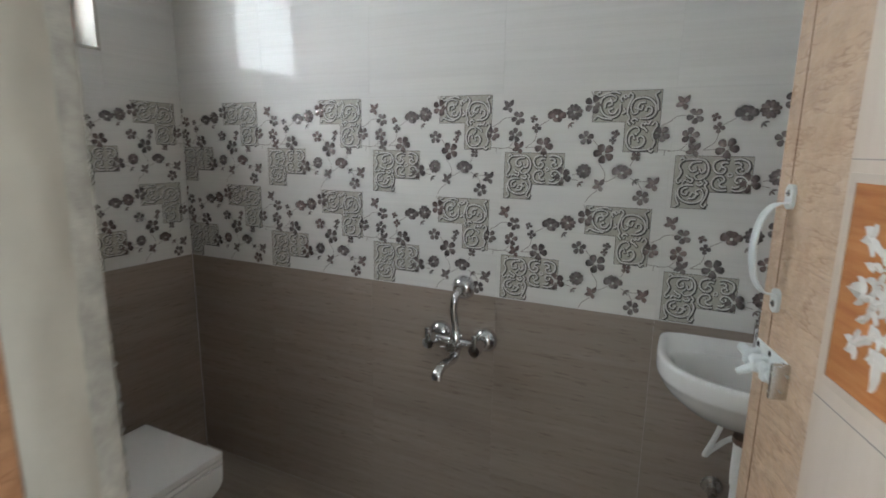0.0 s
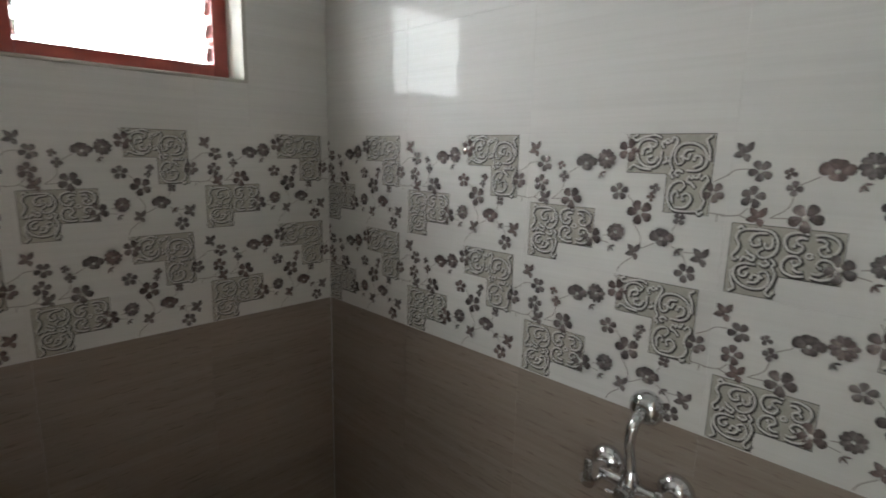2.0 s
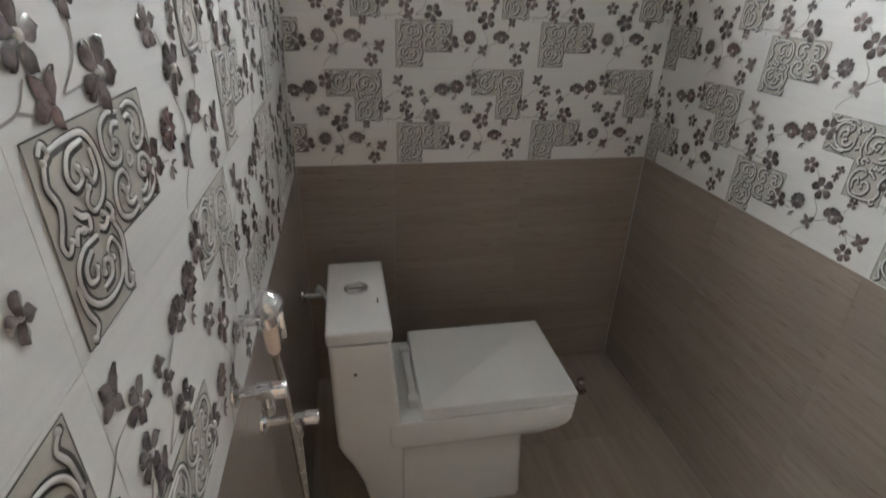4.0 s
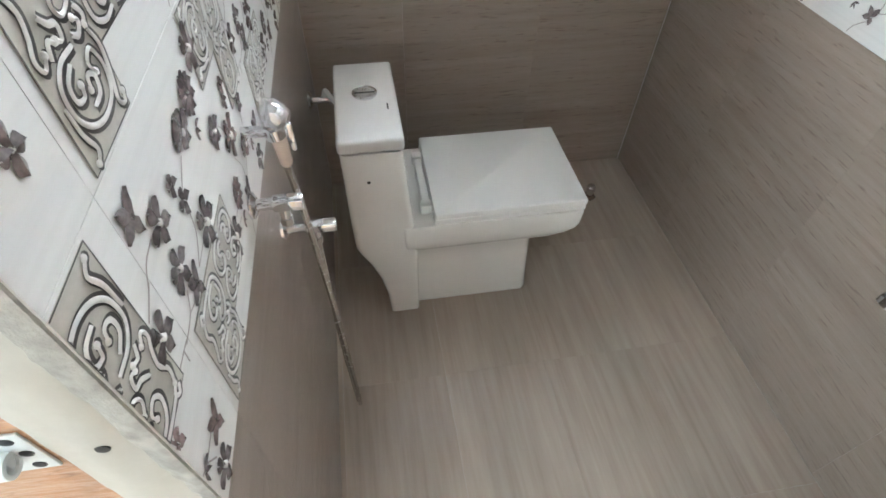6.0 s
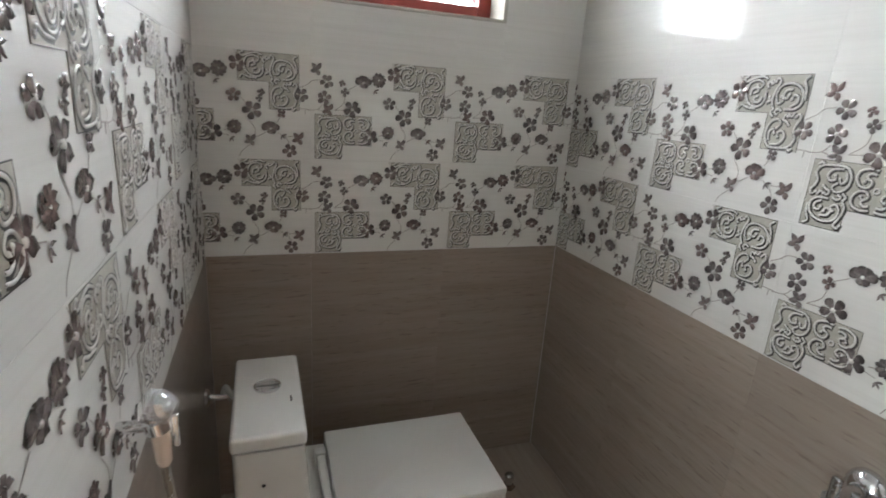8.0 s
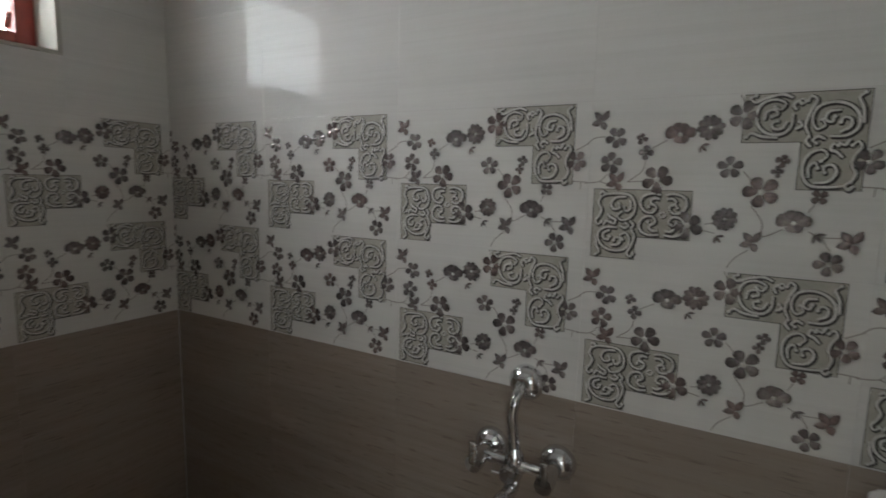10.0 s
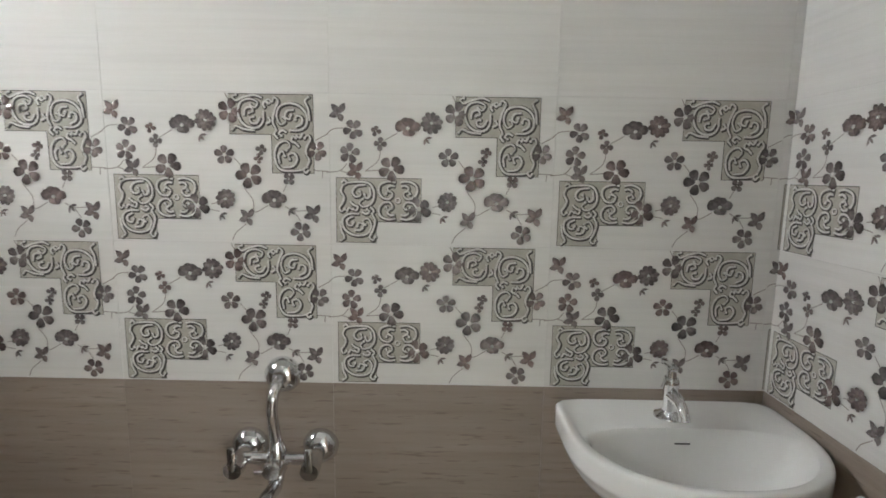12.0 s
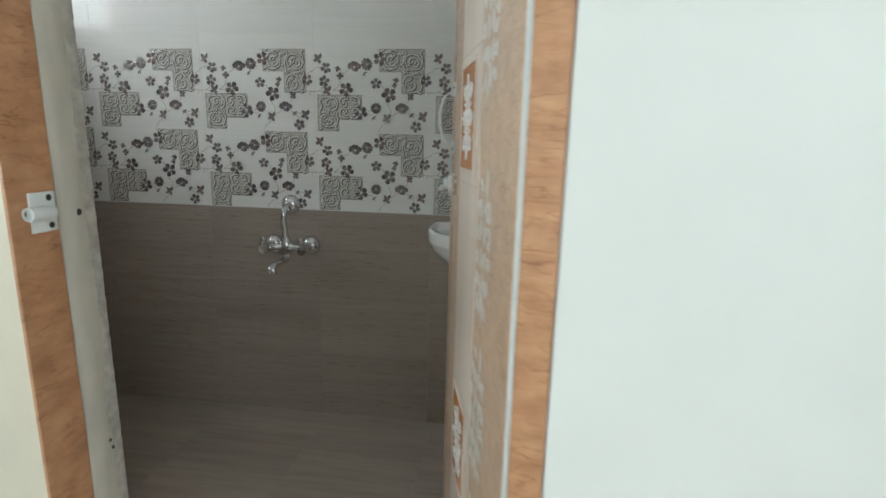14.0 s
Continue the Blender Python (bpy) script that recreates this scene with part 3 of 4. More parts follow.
    st = part("strike_plate", rounded((xs, xs + 0.0024, yj - 0.044, yj - 0.004, 1.010, 1.064), 0.0008, 2), ALU, f, "white strike plate with screws")
    part("bolt_socket", Shape().lathe([(0.0055, 0.0), (0.0095, 0.0), (0.0095, 0.036), (0.006, 0.036), (0.0055, 0.004)], pose(xs + 0.009, yj - 0.054, 1.037, -90), 18, 0, False), ALU, st, "rolled socket for the bolt")
    part("socket_foot", rounded((xs + 0.001, xs + 0.010, yj - 0.050, yj - 0.020, 1.029, 1.045), 0.002, 2), ALU, st)
    for yy, z in ((0.014, 1.056), (0.012, 1.037), (0.014, 1.018)):
        part("screw", Shape().lathe([(0.0001, 0.0010), (0.0042, 0.0006), (0.0046, 0)], pose(xs + 0.0024, yj - yy, z, 0, 90), 10), BLACK, st)


make_door()


def putty_jamb():
    """Trowelled putty between the tile edge and the door frame, uneven along its inner edge."""
    s, c = Shape(), Shape()
    n = 260
    ya, yb = YO + 0.066, YS - 0.014
    rows, edge = [], []
    for i in range(n + 1):
        z = DOOR_H * i / n
        wob = 0.006 * noise.noise((z * 4, 0, 0)) + 0.004 * noise.noise((z * 15, 3, 0)) + 0.0035 * noise.noise((z * 55, 7, 0)) + 0.002 * noise.noise((z * 140, 2, 0))
        row = []
        for k in range(7):
            t = k / 6
            y = ya + (yb - 0.004 - ya) * t + (wob if k == 6 else 0.0)
            x = DOOR_L + (0.0025, 0.0045, 0.0055, 0.0056, 0.005, 0.0042, 0.0035)[k] + 0.0022 * noise.noise((z * 9, t * 3, 5)) + 0.0012 * noise.noise((z * 40, t * 9, 8)) + (-0.002 if k == 6 else 0)
            row.append((x, y, z))
        rows.append(row)
        rag = noise.noise((z * 90, 2, 4))
        edge.append([(DOOR_L - 0.0015 + 0.0015 * noise.noise((z * 60, 1, 1)), YS - 0.001, z), (DOOR_L + 0.0035 + 0.0015 * rag, YS - 0.0015 + 0.001 * rag, z), (DOOR_L + 0.0045 + 0.001 * noise.noise((z * 70, 5, 1)), YS - 0.007, z), (row[6][0], row[6][1] - 0.001, z)])
    for grid, sh in ((rows, s), (edge, c)):
        w = len(grid[0])
        sh.add([p for r in grid for p in r], [(i * w + k, i * w + k + 1, (i + 1) * w + k + 1, (i + 1) * w + k) for i in range(n) for k in range(w - 1)])
    j = tagged(part("door_jamb_plaster", s, REVEAL, None, "uneven white trowelled putty on the door jamb"), "", "jamb", "", "structure")
    part("cement_edge", c, CEMENT, j, "rough grey cement at the cut tiles")
    for z, y in ((1.03, -1.248), (0.655, -1.24), (0.64, -1.236)):
        r = 0.005 if z > 1 else 0.0025
        part("plug_hole", Shape().lathe([(0.0001, 0.0006), (r, 0.0004), (r * 1.1, -0.002)], pose(DOOR_L + 0.006, y, z, 0, 90), 12), BLACK, j)
    tagged(part("jamb_plaster_hinge_side", Shape().box(DOOR_R + 0.004, DOOR_R + 0.012, YO + 0.052, YS, 0, DOOR_H), REVEAL, None, "white plaster behind the hinges"), "", "jamb", "", "structure")
    tagged(part("door_head_plaster", Shape().box(DOOR_L, DOOR_R + 0.004, YO + 0.042, YS, DOOR_H - 0.008, DOOR_H), REVEAL, None, "white plaster over the doorway"), "", "jamb", "", "structure")


putty_jamb()


# ---- toilet ----
def make_toilet():
    t = thing("toilet", "white one-piece toilet with square lid, closed, against the wall", "toilet")
    x0, x1 = -1.012, -0.672
    b = Shape()
    # tank running down into the rear foot
    rings = []
    for z, ya, yb, ins, r in ((0.0, -1.035, -0.945, 0.035, 0.012), (0.02, -1.036, -0.945, 0.034, 0.012), (0.10, -1.042, -0.945, 0.03, 0.012), (0.18, -1.058, -0.945, 0.022, 0.013),
                              (0.25, -1.082, -0.945, 0.014, 0.014), (0.30, -1.106, -0.945, 0.006, 0.015), (0.33, -1.116, -0.947, 0.002, 0.016), (0.42, -1.118, -0.955, 0.0, 0.016), (0.55, -1.119, -0.966, 0.0, 0.016), (0.648, -1.12, -0.974, 0.0, 0.016)):
        rings.append(rect_ring(x0 + ins, x1 - ins * 0.4, ya, yb, z, r))
    b.rings(rings)
    # bowl, wide above and drawn in at the foot
    rings = []
    for z, yb, ins, r in ((0.0, -0.585, 0.045, 0.02), (0.012, -0.583, 0.043, 0.02), (0.10, -0.592, 0.04, 0.02), (0.20, -0.60, 0.034, 0.02), (0.272, -0.606, 0.028, 0.02), (0.284, -0.60, 0.016, 0.018),
                          (0.296, -0.555, 0.006, 0.016), (0.312, -0.51, 0.0, 0.014), (0.328, -0.487, -0.002, 0.012), (0.345, -0.48, -0.003, 0.011), (0.388, -0.478, -0.003, 0.010), (0.392, -0.48, 0.0, 0.010)):
        rings.append(rect_ring(x0 + ins, x1 - ins, -0.985, yb, z, r))
    b.rings(rings)
    part("body", b, CERAMIC, t, "white glazed ceramic bowl and tank", None, 50)
    part("tank_lid", rounded((x0 - 0.003, x1 + 0.003, -1.123, -0.970, 0.651, 0.687), 0.009, 4), CERAMIC, t, "white ceramic tank lid")
    btn = part("flush_button", Shape().lathe([(0.031, 0), (0.031, 0.004), (0.028, 0.006), (0.026, 0.0035), (0.0001, 0.003)], pose(-0.862, -1.047, 0.687), 28), CHROME, t, "round chrome flush button")
    part("button_split", Shape().box(-0.0006, 0.0006, -0.024, 0.024, 0.0036, 0.0046), BLACK, btn, "", pose(-0.862, -1.047, 0.687))
    part("logo_mark", Shape().box(-0.80 - 0.012, -0.80 + 0.012, -0.998, -0.994, 0.687, 0.6876), INK_SHADE, t)
    part("fixing_hole", Shape().lathe([(0.0001, 0.001), (0.004, 0.0008), (0.0045, 0)], pose(x1 + 0.0, -1.06, 0.565, 0, 90), 10), BLACK, t)
    part("seat", rounded((x0 + 0.004, x1 - 0.002, -0.90, -0.477, 0.3935, 0.4095), 0.003, 2), SEAT, t, "white plastic seat ring")
    lid = Shape()
    lid.rings([rect_ring(x0 + i, x1 - i, -0.898 + i, -0.478 - i, z, 0.006) for z, i in ((0.4125, 0.003), (0.4135, 0.0005), (0.416, -0.001), (0.4285, -0.001), (0.4315, 0.0003), (0.4328, 0.0035))])
    part("lid", lid, SEAT, t, "flat white square lid", None, 30)
    part("hinge_bar", rounded((x0 + 0.05, x1 - 0.06, -0.925, -0.903, 0.393, 0.418), 0.005, 3), SEAT, t, "white seat hinge")
    for x in (x0 + 0.055, x1 - 0.075):
        part("hinge_cap", rounded((x, x + 0.028, -0.93, -0.9, 0.392, 0.424), 0.004, 2), SEAT, t)
    # chrome floor stub behind the bowl
    s = thing("floor_stub_pipe", "short chrome capped pipe with a stained nut on floor", "pipe")
    part("pipe", Shape().lathe([(0.014, 0), (0.014, 0.035), (0.018, 0.036), (0.018, 0.052), (0.013, 0.058), (0.0001, 0.06)], pose(-1.12, -0.21, 0.0), 16), CHROME, s)
    part("nut", Shape().lathe([(0.026, 0), (0.026, 0.006), (0.02, 0.012), (0.0001, 0.012)], pose(-1.12, -0.21, 0.0), 6), RUST, s)
    # water inlet
    v = thing("toilet_stop_valve", "chrome angle valve feeding the toilet tank", "valve")
    part("flange", Shape().lathe([(0.026, 0), (0.024, 0.006), (0.012, 0.012), (0.0001, 0.012)], pose(-1.12, YS, 0.52, -90), 20), CHROME, v)
    part("body", Shape().tube([(-1.12, YS, 0.52), (-1.12, YS + 0.06, 0.52)], 0.011, 12), CHROME, v)
    part("knob", Shape().lathe([(0.016, 0), (0.018, 0.006), (0.016, 0.022), (0.0001, 0.024)], pose(-1.12, YS + 0.058, 0.52, -90), 8), CHROME, v)
    part("hose", Shape().tube(bezier([(-1.12, YS + 0.045, 0.53), (-1.1, YS + 0.055, 0.56), (-1.06, YS + 0.07, 0.56), (-1.0, YS + 0.105, 0.55)], 8), 0.007, 8), PVC, v, "white inlet hose")


make_toilet()


# ---- health faucet ----
def angle_valve(x, z, length, label):
    v = thing("angle_valve", label, "valve", None, "angle valves by the toilet")
    part("flange", Shape().lathe([(0.019, 0), (0.0185, 0.004), (0.0115, 0.008), (0.0001, 0.008)], pose(x, YS, z, -90), 22), CHROME, v)
    part("body", Shape().tube([(x, YS, z), (x, YS + length * 0.45, z)], 0.0085, 14), CHROME, v)
    part("knob", rounded((x - 0.0095, x + 0.0095, YS + length * 0.42, YS + length, z - 0.0085, z + 0.0085), 0.0022, 2), CHROME, v, "square chrome handle")
    part("outlet", Shape().tube([(x, YS + length * 0.6, z), (x, YS + length * 0.6, z - 0.03)], 0.0075, 12), CHROME, v)
    part("outlet_nut", Shape().lathe([(0.0001, 0), (0.0095, 0), (0.0095, 0.012), (0.0001, 0.012)], pose(x, YS + length * 0.6, z - 0.038), 6), DULL_CHROME, v)


angle_valve(-0.255, 0.905, 0.068, "chrome angle valve on the wall beside the toilet")
angle_valve(-0.375, 0.735, 0.092, "lower chrome angle valve on the wall")


def health_faucet():
    h = thing("health_faucet", "chrome hand spray in plastic wrap hung on a wall hook", "hand shower")
    x, z = -0.322, 0.985
    part("hook", Shape().tube([(x, YS, z - 0.012), (x, YS + 0.030, z - 0.012)], 0.008, 12), CHROME, h)
    part("hook_cup", Shape().lathe([(0.012, -0.011), (0.0145, -0.009), (0.0145, 0.006), (0.0115, 0.008)], pose(x, YS + 0.042, z - 0.012, 8), 16, 0, False), CHROME, h)
    part("head", Shape().lathe([(0.0001, -0.014), (0.0125, -0.014), (0.017, -0.006), (0.0175, 0.008), (0.0145, 0.014), (0.0001, 0.015)], pose(x, YS + 0.047, z + 0.010, 62), 20), CHROME, h, "chrome spray head")
    part("wrap", Shape().lathe([(0.0001, -0.017), (0.015, -0.018), (0.0195, -0.008), (0.021, 0.006), (0.016, 0.018), (0.006, 0.021), (0.0001, 0.02)], pose(x - 0.001, YS + 0.045, z + 0.010, 55, 6), 9), WRAP, h, "crumpled clear plastic wrap", None, 10).visible_shadow = False
    part("trigger", rounded((x - 0.004, x + 0.004, YS + 0.053, YS + 0.066, z - 0.045, z - 0.002), 0.0025, 2), CHROME, h)
    part("grip", Shape().tube([(x, YS + 0.043, z), (x + 0.003, YS + 0.046, z - 0.03), (x + 0.006, YS + 0.048, z - 0.060), (x + 0.007, YS + 0.048, z - 0.066)], [0.0095, 0.0105, 0.0095, 0.006], 12), AMBER, h, "amber tinted wrapped grip")
    part("hose", Shape().tube(bezier([(x + 0.007, YS + 0.048, z - 0.066), (x + 0.003, YS + 0.055, 0.80), (x - 0.004, YS + 0.063, 0.55), (x - 0.008, YS + 0.068, 0.25), (x - 0.011, YS + 0.068, 0.13), (x - 0.024, YS + 0.065, 0.10),
                                      (x - 0.036, YS + 0.06, 0.15), (x - 0.043, YS + 0.055, 0.4), (-0.375, YS + 0.055, 0.70)], 10), 0.0055, 8), DULL_CHROME, h, "flexible steel hose")


health_faucet()


# ---- wall mixer ----
def make_mixer():
    m = thing("wall_mixer", "chrome wall mixer tap with bent riser and swivel spout", "tap")
    xc, z = -0.118, 0.728
    for x in (-0.194, -0.041):
        part("flange", Shape().lathe([(0.039, 0), (0.0385, 0.006), (0.033, 0.017), (0.021, 0.026), (0.0165, 0.028), (0.0001, 0.028)], pose(x, YN, z, 90), 32), CHROME, m, "chrome bell flange")
        part("leg", Shape().tube([(x, 0, z), (x, -0.076, z - 0.003)], [0.0155, 0.0155], 18), CHROME, m)
        hd = part("valve_head", Shape().lathe([(0.0155, 0), (0.019, 0.003), (0.0195, 0.016), (0.018, 0.029), (0.0001, 0.030)], pose(x, -0.072, z - 0.004, 90), 22), CHROME, m, "dark reflecting valve head")
        part("lever", rounded((x - 0.0085, x + 0.0085, -0.106, -0.094, z - 0.004, z + 0.047), 0.005, 3), DULL_CHROME, hd)
    part("crossbar", Shape().tube([(-0.194, -0.056, z), (-0.148, -0.056, z), (xc, -0.056, z), (-0.088, -0.056, z), (-0.041, -0.056, z)], [0.0125, 0.0125, 0.014, 0.0125, 0.0125], 18), CHROME, m)
    part("centre_body", Shape().lathe([(0.0001, -0.034), (0.014, -0.034), (0.0195, -0.024), (0.0215, 0), (0.0195, 0.02), (0.015, 0.031), (0.0125, 0.038), (0.0001, 0.038)], pose(xc, -0.058, z), 24), CHROME, m)
    dv = part("diverter", Shape().lathe([(0.019, 0), (0.0195, 0.012), (0.018, 0.026), (0.016, 0.029), (0.0001, 0.029)], pose(xc, -0.07, z - 0.008, 90), 20), DULL_CHROME, m)
    part("diverter_pin", Shape().tube([(xc, -0.088, z - 0.012), (xc - 0.036, -0.09, z - 0.012)], 0.0042, 10), CHROME, dv)
    riser = bezier([(xc, -0.058, z + 0.03), (xc - 0.003, -0.062, z + 0.07), (xc - 0.004, -0.068, z + 0.105), (xc - 0.002, -0.066, z + 0.135), (xc, -0.05, z + 0.153), (xc, -0.022, z + 0.160), (xc, 0, z + 0.161)], 8)
    part("riser", Shape().tube(riser, 0.0114, 16), CHROME, m, "bent chrome riser pipe")
    part("riser_flange", Shape().lathe([(0.039, 0), (0.0385, 0.007), (0.032, 0.018), (0.02, 0.027), (0.0135, 0.029), (0.0001, 0.029)], pose(xc, YN, z + 0.161, 90), 32), CHROME, m, "chrome bell flange")
    sp = bezier([(xc, -0.058, z - 0.02), (xc, -0.064, z - 0.042), (xc, -0.085, z - 0.05), (xc, -0.125, z - 0.045), (xc, -0.165, z - 0.046), (xc, -0.186, z - 0.056), (xc, -0.19, z - 0.072)], 6)
    s = Shape()
    rings = []
    for i, p in enumerate(sp):
        q = sp[min(i + 1, len(sp) - 1)] - sp[max(i - 1, 0)]
        q.normalize()
        nrm = Vector((0, q.z, -q.y))
        hw, hh = 0.0145, 0.0105
        rings.append([tuple(p + Vector((1, 0, 0)) * hw * math.copysign(abs(math.cos(a)) ** 0.6, math.cos(a)) + nrm * hh * math.copysign(abs(math.sin(a)) ** 0.6, math.sin(a))) for a in [k * math.tau / 16 for k in range(16)]])
    part("spout", s.rings(rings), CHROME, m, "flat chrome swivel spout")
    part("spout_plate", rounded((xc - 0.010, xc + 0.010, -0.165, -0.128, z - 0.0375, z - 0.0355), 0.0008, 1), DULL_CHROME, m)


make_mixer()


# ---- washbasin ----
def basin_ring(z, k, inner=False, n=56):
    pts = []
    if inner:
        cx, cy, a, bf, bb = 0.682, -0.178, 0.19, 0.135, 0.055
    else:
        cx, cy, a, bf, bb = 0.680, -0.12, 0.226, 0.218, 0.117
    for i in range(n):
        t = i * math.tau / n
        c, s = math.cos(t), math.sin(t)
        e = 2.35 if s < 0 else (9.0 if not inner else 3.2)
        r = (abs(c) ** e + abs(s) ** e) ** (-1 / e)
        pts.append((cx + k * a * r * c, cy + k * (bb if s > 0 else bf) * r * s, z))
    return pts


def make_basin():
    b = thing("washbasin", "white wall-hung ceramic washbasin with rounded front", "washbasin")
    s = Shape()
    rings = []
    for z, k, yk in ((0.655, 0.16, 0), (0.665, 0.3, 0), (0.69, 0.52, 0), (0.73, 0.76, 0), (0.765, 0.9, 0), (0.785, 0.955, 0), (0.797, 0.972, 0), (0.803, 0.992, 0), (0.81, 1, 0), (0.838, 1, 0), (0.844, 0.995, 0), (0.847, 0.985, 0), (0.8478, 0.965, 0), (0.8472, 0.925, 0), (0.8445, 0.905, 0)):
        ring = basin_ring(z, k)
        if z < 0.8:   # the underside stays against the wall
            ring = [(x, min(YN - 0.004, y + (1 - k) * 0.09), zz) for x, y, zz in ring]
        rings.append(ring)
    for z, k in ((0.8430, 1.06), (0.8405, 1.03), (0.83, 0.99), (0.80, 0.93), (0.765, 0.83), (0.738, 0.66), (0.722, 0.42), (0.717, 0.16), (0.716, 0.13)):
        rings.append(basin_ring(z, k, True))
    part("bowl", s.rings(rings), CERAMIC, b, "white glazed ceramic bowl", None, 50)
    part("waste", Shape().lathe([(0.024, 0), (0.022, 0.003), (0.014, 0.002), (0.013, -0.004), (0.0001, -0.004)], pose(0.682, -0.175, 0.7175), 20), CHROME, b)
    part("overflow_slot", rounded((0.664, 0.694, -0.1275, -0.1255, 0.8135, 0.8165), 0.0008, 1), BLACK, b)
    tr = thing("bottle_trap", "white plastic waste pipe below the washbasin", "waste pipe")
    part("nut", Shape().lathe([(0.0001, 0.0), (0.03, 0.0), (0.03, 0.014), (0.0001, 0.014)], pose(0.665, -0.145, 0.648), 10), RUST, tr, "stained brown waste nut")
    part("tail_pipe", Shape().lathe([(0.021, 0), (0.021, 0.12), (0.024, 0.122), (0.026, 0.16), (0.026, 0.235), (0.0001, 0.235)][::1], pose(0.665, -0.145, 0.415), 20), PVC, tr)
    part("lower_pipe", Shape().tube(bezier([(0.665, -0.145, 0.43), (0.665, -0.14, 0.3), (0.665, -0.12, 0.2), (0.665, -0.06, 0.15), (0.665, 0.0, 0.14)], 6), 0.019, 14), PVC, tr)
    sv = thing("basin_stop_valve", "chrome angle valve with white hose under basin", "valve")
    part("valve_body", Shape().tube([(0.62, 0, 0.43), (0.62, -0.06, 0.43)], 0.012, 12), DULL_CHROME, sv)
    part("valve_flange", Shape().lathe([(0.028, 0), (0.024, 0.007), (0.0001, 0.008)], pose(0.62, YN, 0.43, 90), 18), DULL_CHROME, sv)
    part("hose", Shape().tube(bezier([(0.625, -0.11, 0.71), (0.605, -0.12, 0.64), (0.585, -0.125, 0.585), (0.60, -0.12, 0.6), (0.64, -0.11, 0.635), (0.70, -0.1, 0.64), (0.735, -0.08, 0.59), (0.745, -0.06, 0.5)], 8), 0.0065, 8), PVC, sv, "looped white connection hose")
    t = thing("basin_tap", "chrome pillar tap on the washbasin ledge", "tap")
    bx, by, bz = 0.672, -0.075, 0.8465
    part("base", Shape().lathe([(0.029, 0), (0.028, 0.003), (0.019, 0.007), (0.015, 0.012), (0.0001, 0.012)], pose(bx, by, bz), 24), CHROME, t)
    part("pillar", Shape().lathe([(0.0135, 0.01), (0.0125, 0.03), (0.0145, 0.058), (0.0155, 0.07), (0.013, 0.08), (0.0001, 0.081)], pose(bx, by, bz), 20), CHROME, t)
    part("spout", Shape().tube(bezier([(bx, by, bz + 0.045), (bx + 0.001, by - 0.025, bz + 0.047), (bx + 0.002, by - 0.05, bz + 0.037), (bx + 0.003, by - 0.062, bz + 0.016)], 6), [0.012] * 9 + [0.0105] * 10, 14), CHROME, t)
    part("handle_neck", Shape().lathe([(0.010, 0.075), (0.009, 0.096), (0.0001, 0.097)], pose(bx, by, bz), 14), CHROME, t)
    part("lever", rounded((bx - 0.008, bx + 0.008, by - 0.014, by + 0.04, bz + 0.094, bz + 0.106), 0.005, 3), CHROME, t, "", None)


make_basin()


# ---- tiles, the pieces of walls and floor ----
TA, TB = 0.012, 0.004    # inset of the relief plates in a tile


def scroll(s, line, wide=0.0042):
    """A raised scroll along a line: a dark ribbon, shifted down right as its painted shadow, with a pale crowned one
    over it and a round bead at its curled end.
    """
    pts = [(p.x, p.y) for p in bezier([(x, z, 0) for x, z in line], 5)]
    n = len(pts)
    w = [wide * (0.55 + 0.45 * math.sin(math.pi * min(1.0, 0.12 + 0.88 * i / (n - 1)) ** 0.8)) for i in range(n)]
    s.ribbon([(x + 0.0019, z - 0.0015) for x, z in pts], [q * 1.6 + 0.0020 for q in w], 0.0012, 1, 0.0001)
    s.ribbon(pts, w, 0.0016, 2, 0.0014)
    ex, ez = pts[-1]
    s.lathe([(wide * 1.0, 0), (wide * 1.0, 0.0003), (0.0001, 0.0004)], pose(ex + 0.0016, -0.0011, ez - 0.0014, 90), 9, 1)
    s.lathe([(wide * 0.66, 0), (wide * 0.5, 0.0014), (0.0001, 0.0018)], pose(ex, -0.0012, ez, 90), 9, 2)


def ell_plate(outline, lines, ring):
    """An L-shaped relief plate with its scrollwork."""
    s = Shape()
    n = len(outline)
    v = [(x, -0.0008, z) for x, z in outline] + [(x, 0.001, z) for x, z in outline]
    s.add(v, [(0, 1, 2, 3), (0, 3, 4, 5)] + [(i + n, (i + 1) % n + n, (i + 1) % n, i) for i in range(n)], 0)
    rim = outline + outline[:2]
    s.ribbon(rim, [0.0016] * len(rim), 0.0010, 1, 0.0003)
    for line in lines:
        scroll(s, line)
    x, z, r = ring
    loop = [(x + r * math.cos(k * math.tau / 12), z + r * math.sin(k * math.tau / 12)) for k in range(13)]
    # the ring's shadow, painted as a dark loop shifted down right
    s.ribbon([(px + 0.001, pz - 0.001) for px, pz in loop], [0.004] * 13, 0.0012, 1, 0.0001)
    s.ribbon(loop, [0.0026] * 13, 0.0016, 2, 0.001)
    return s


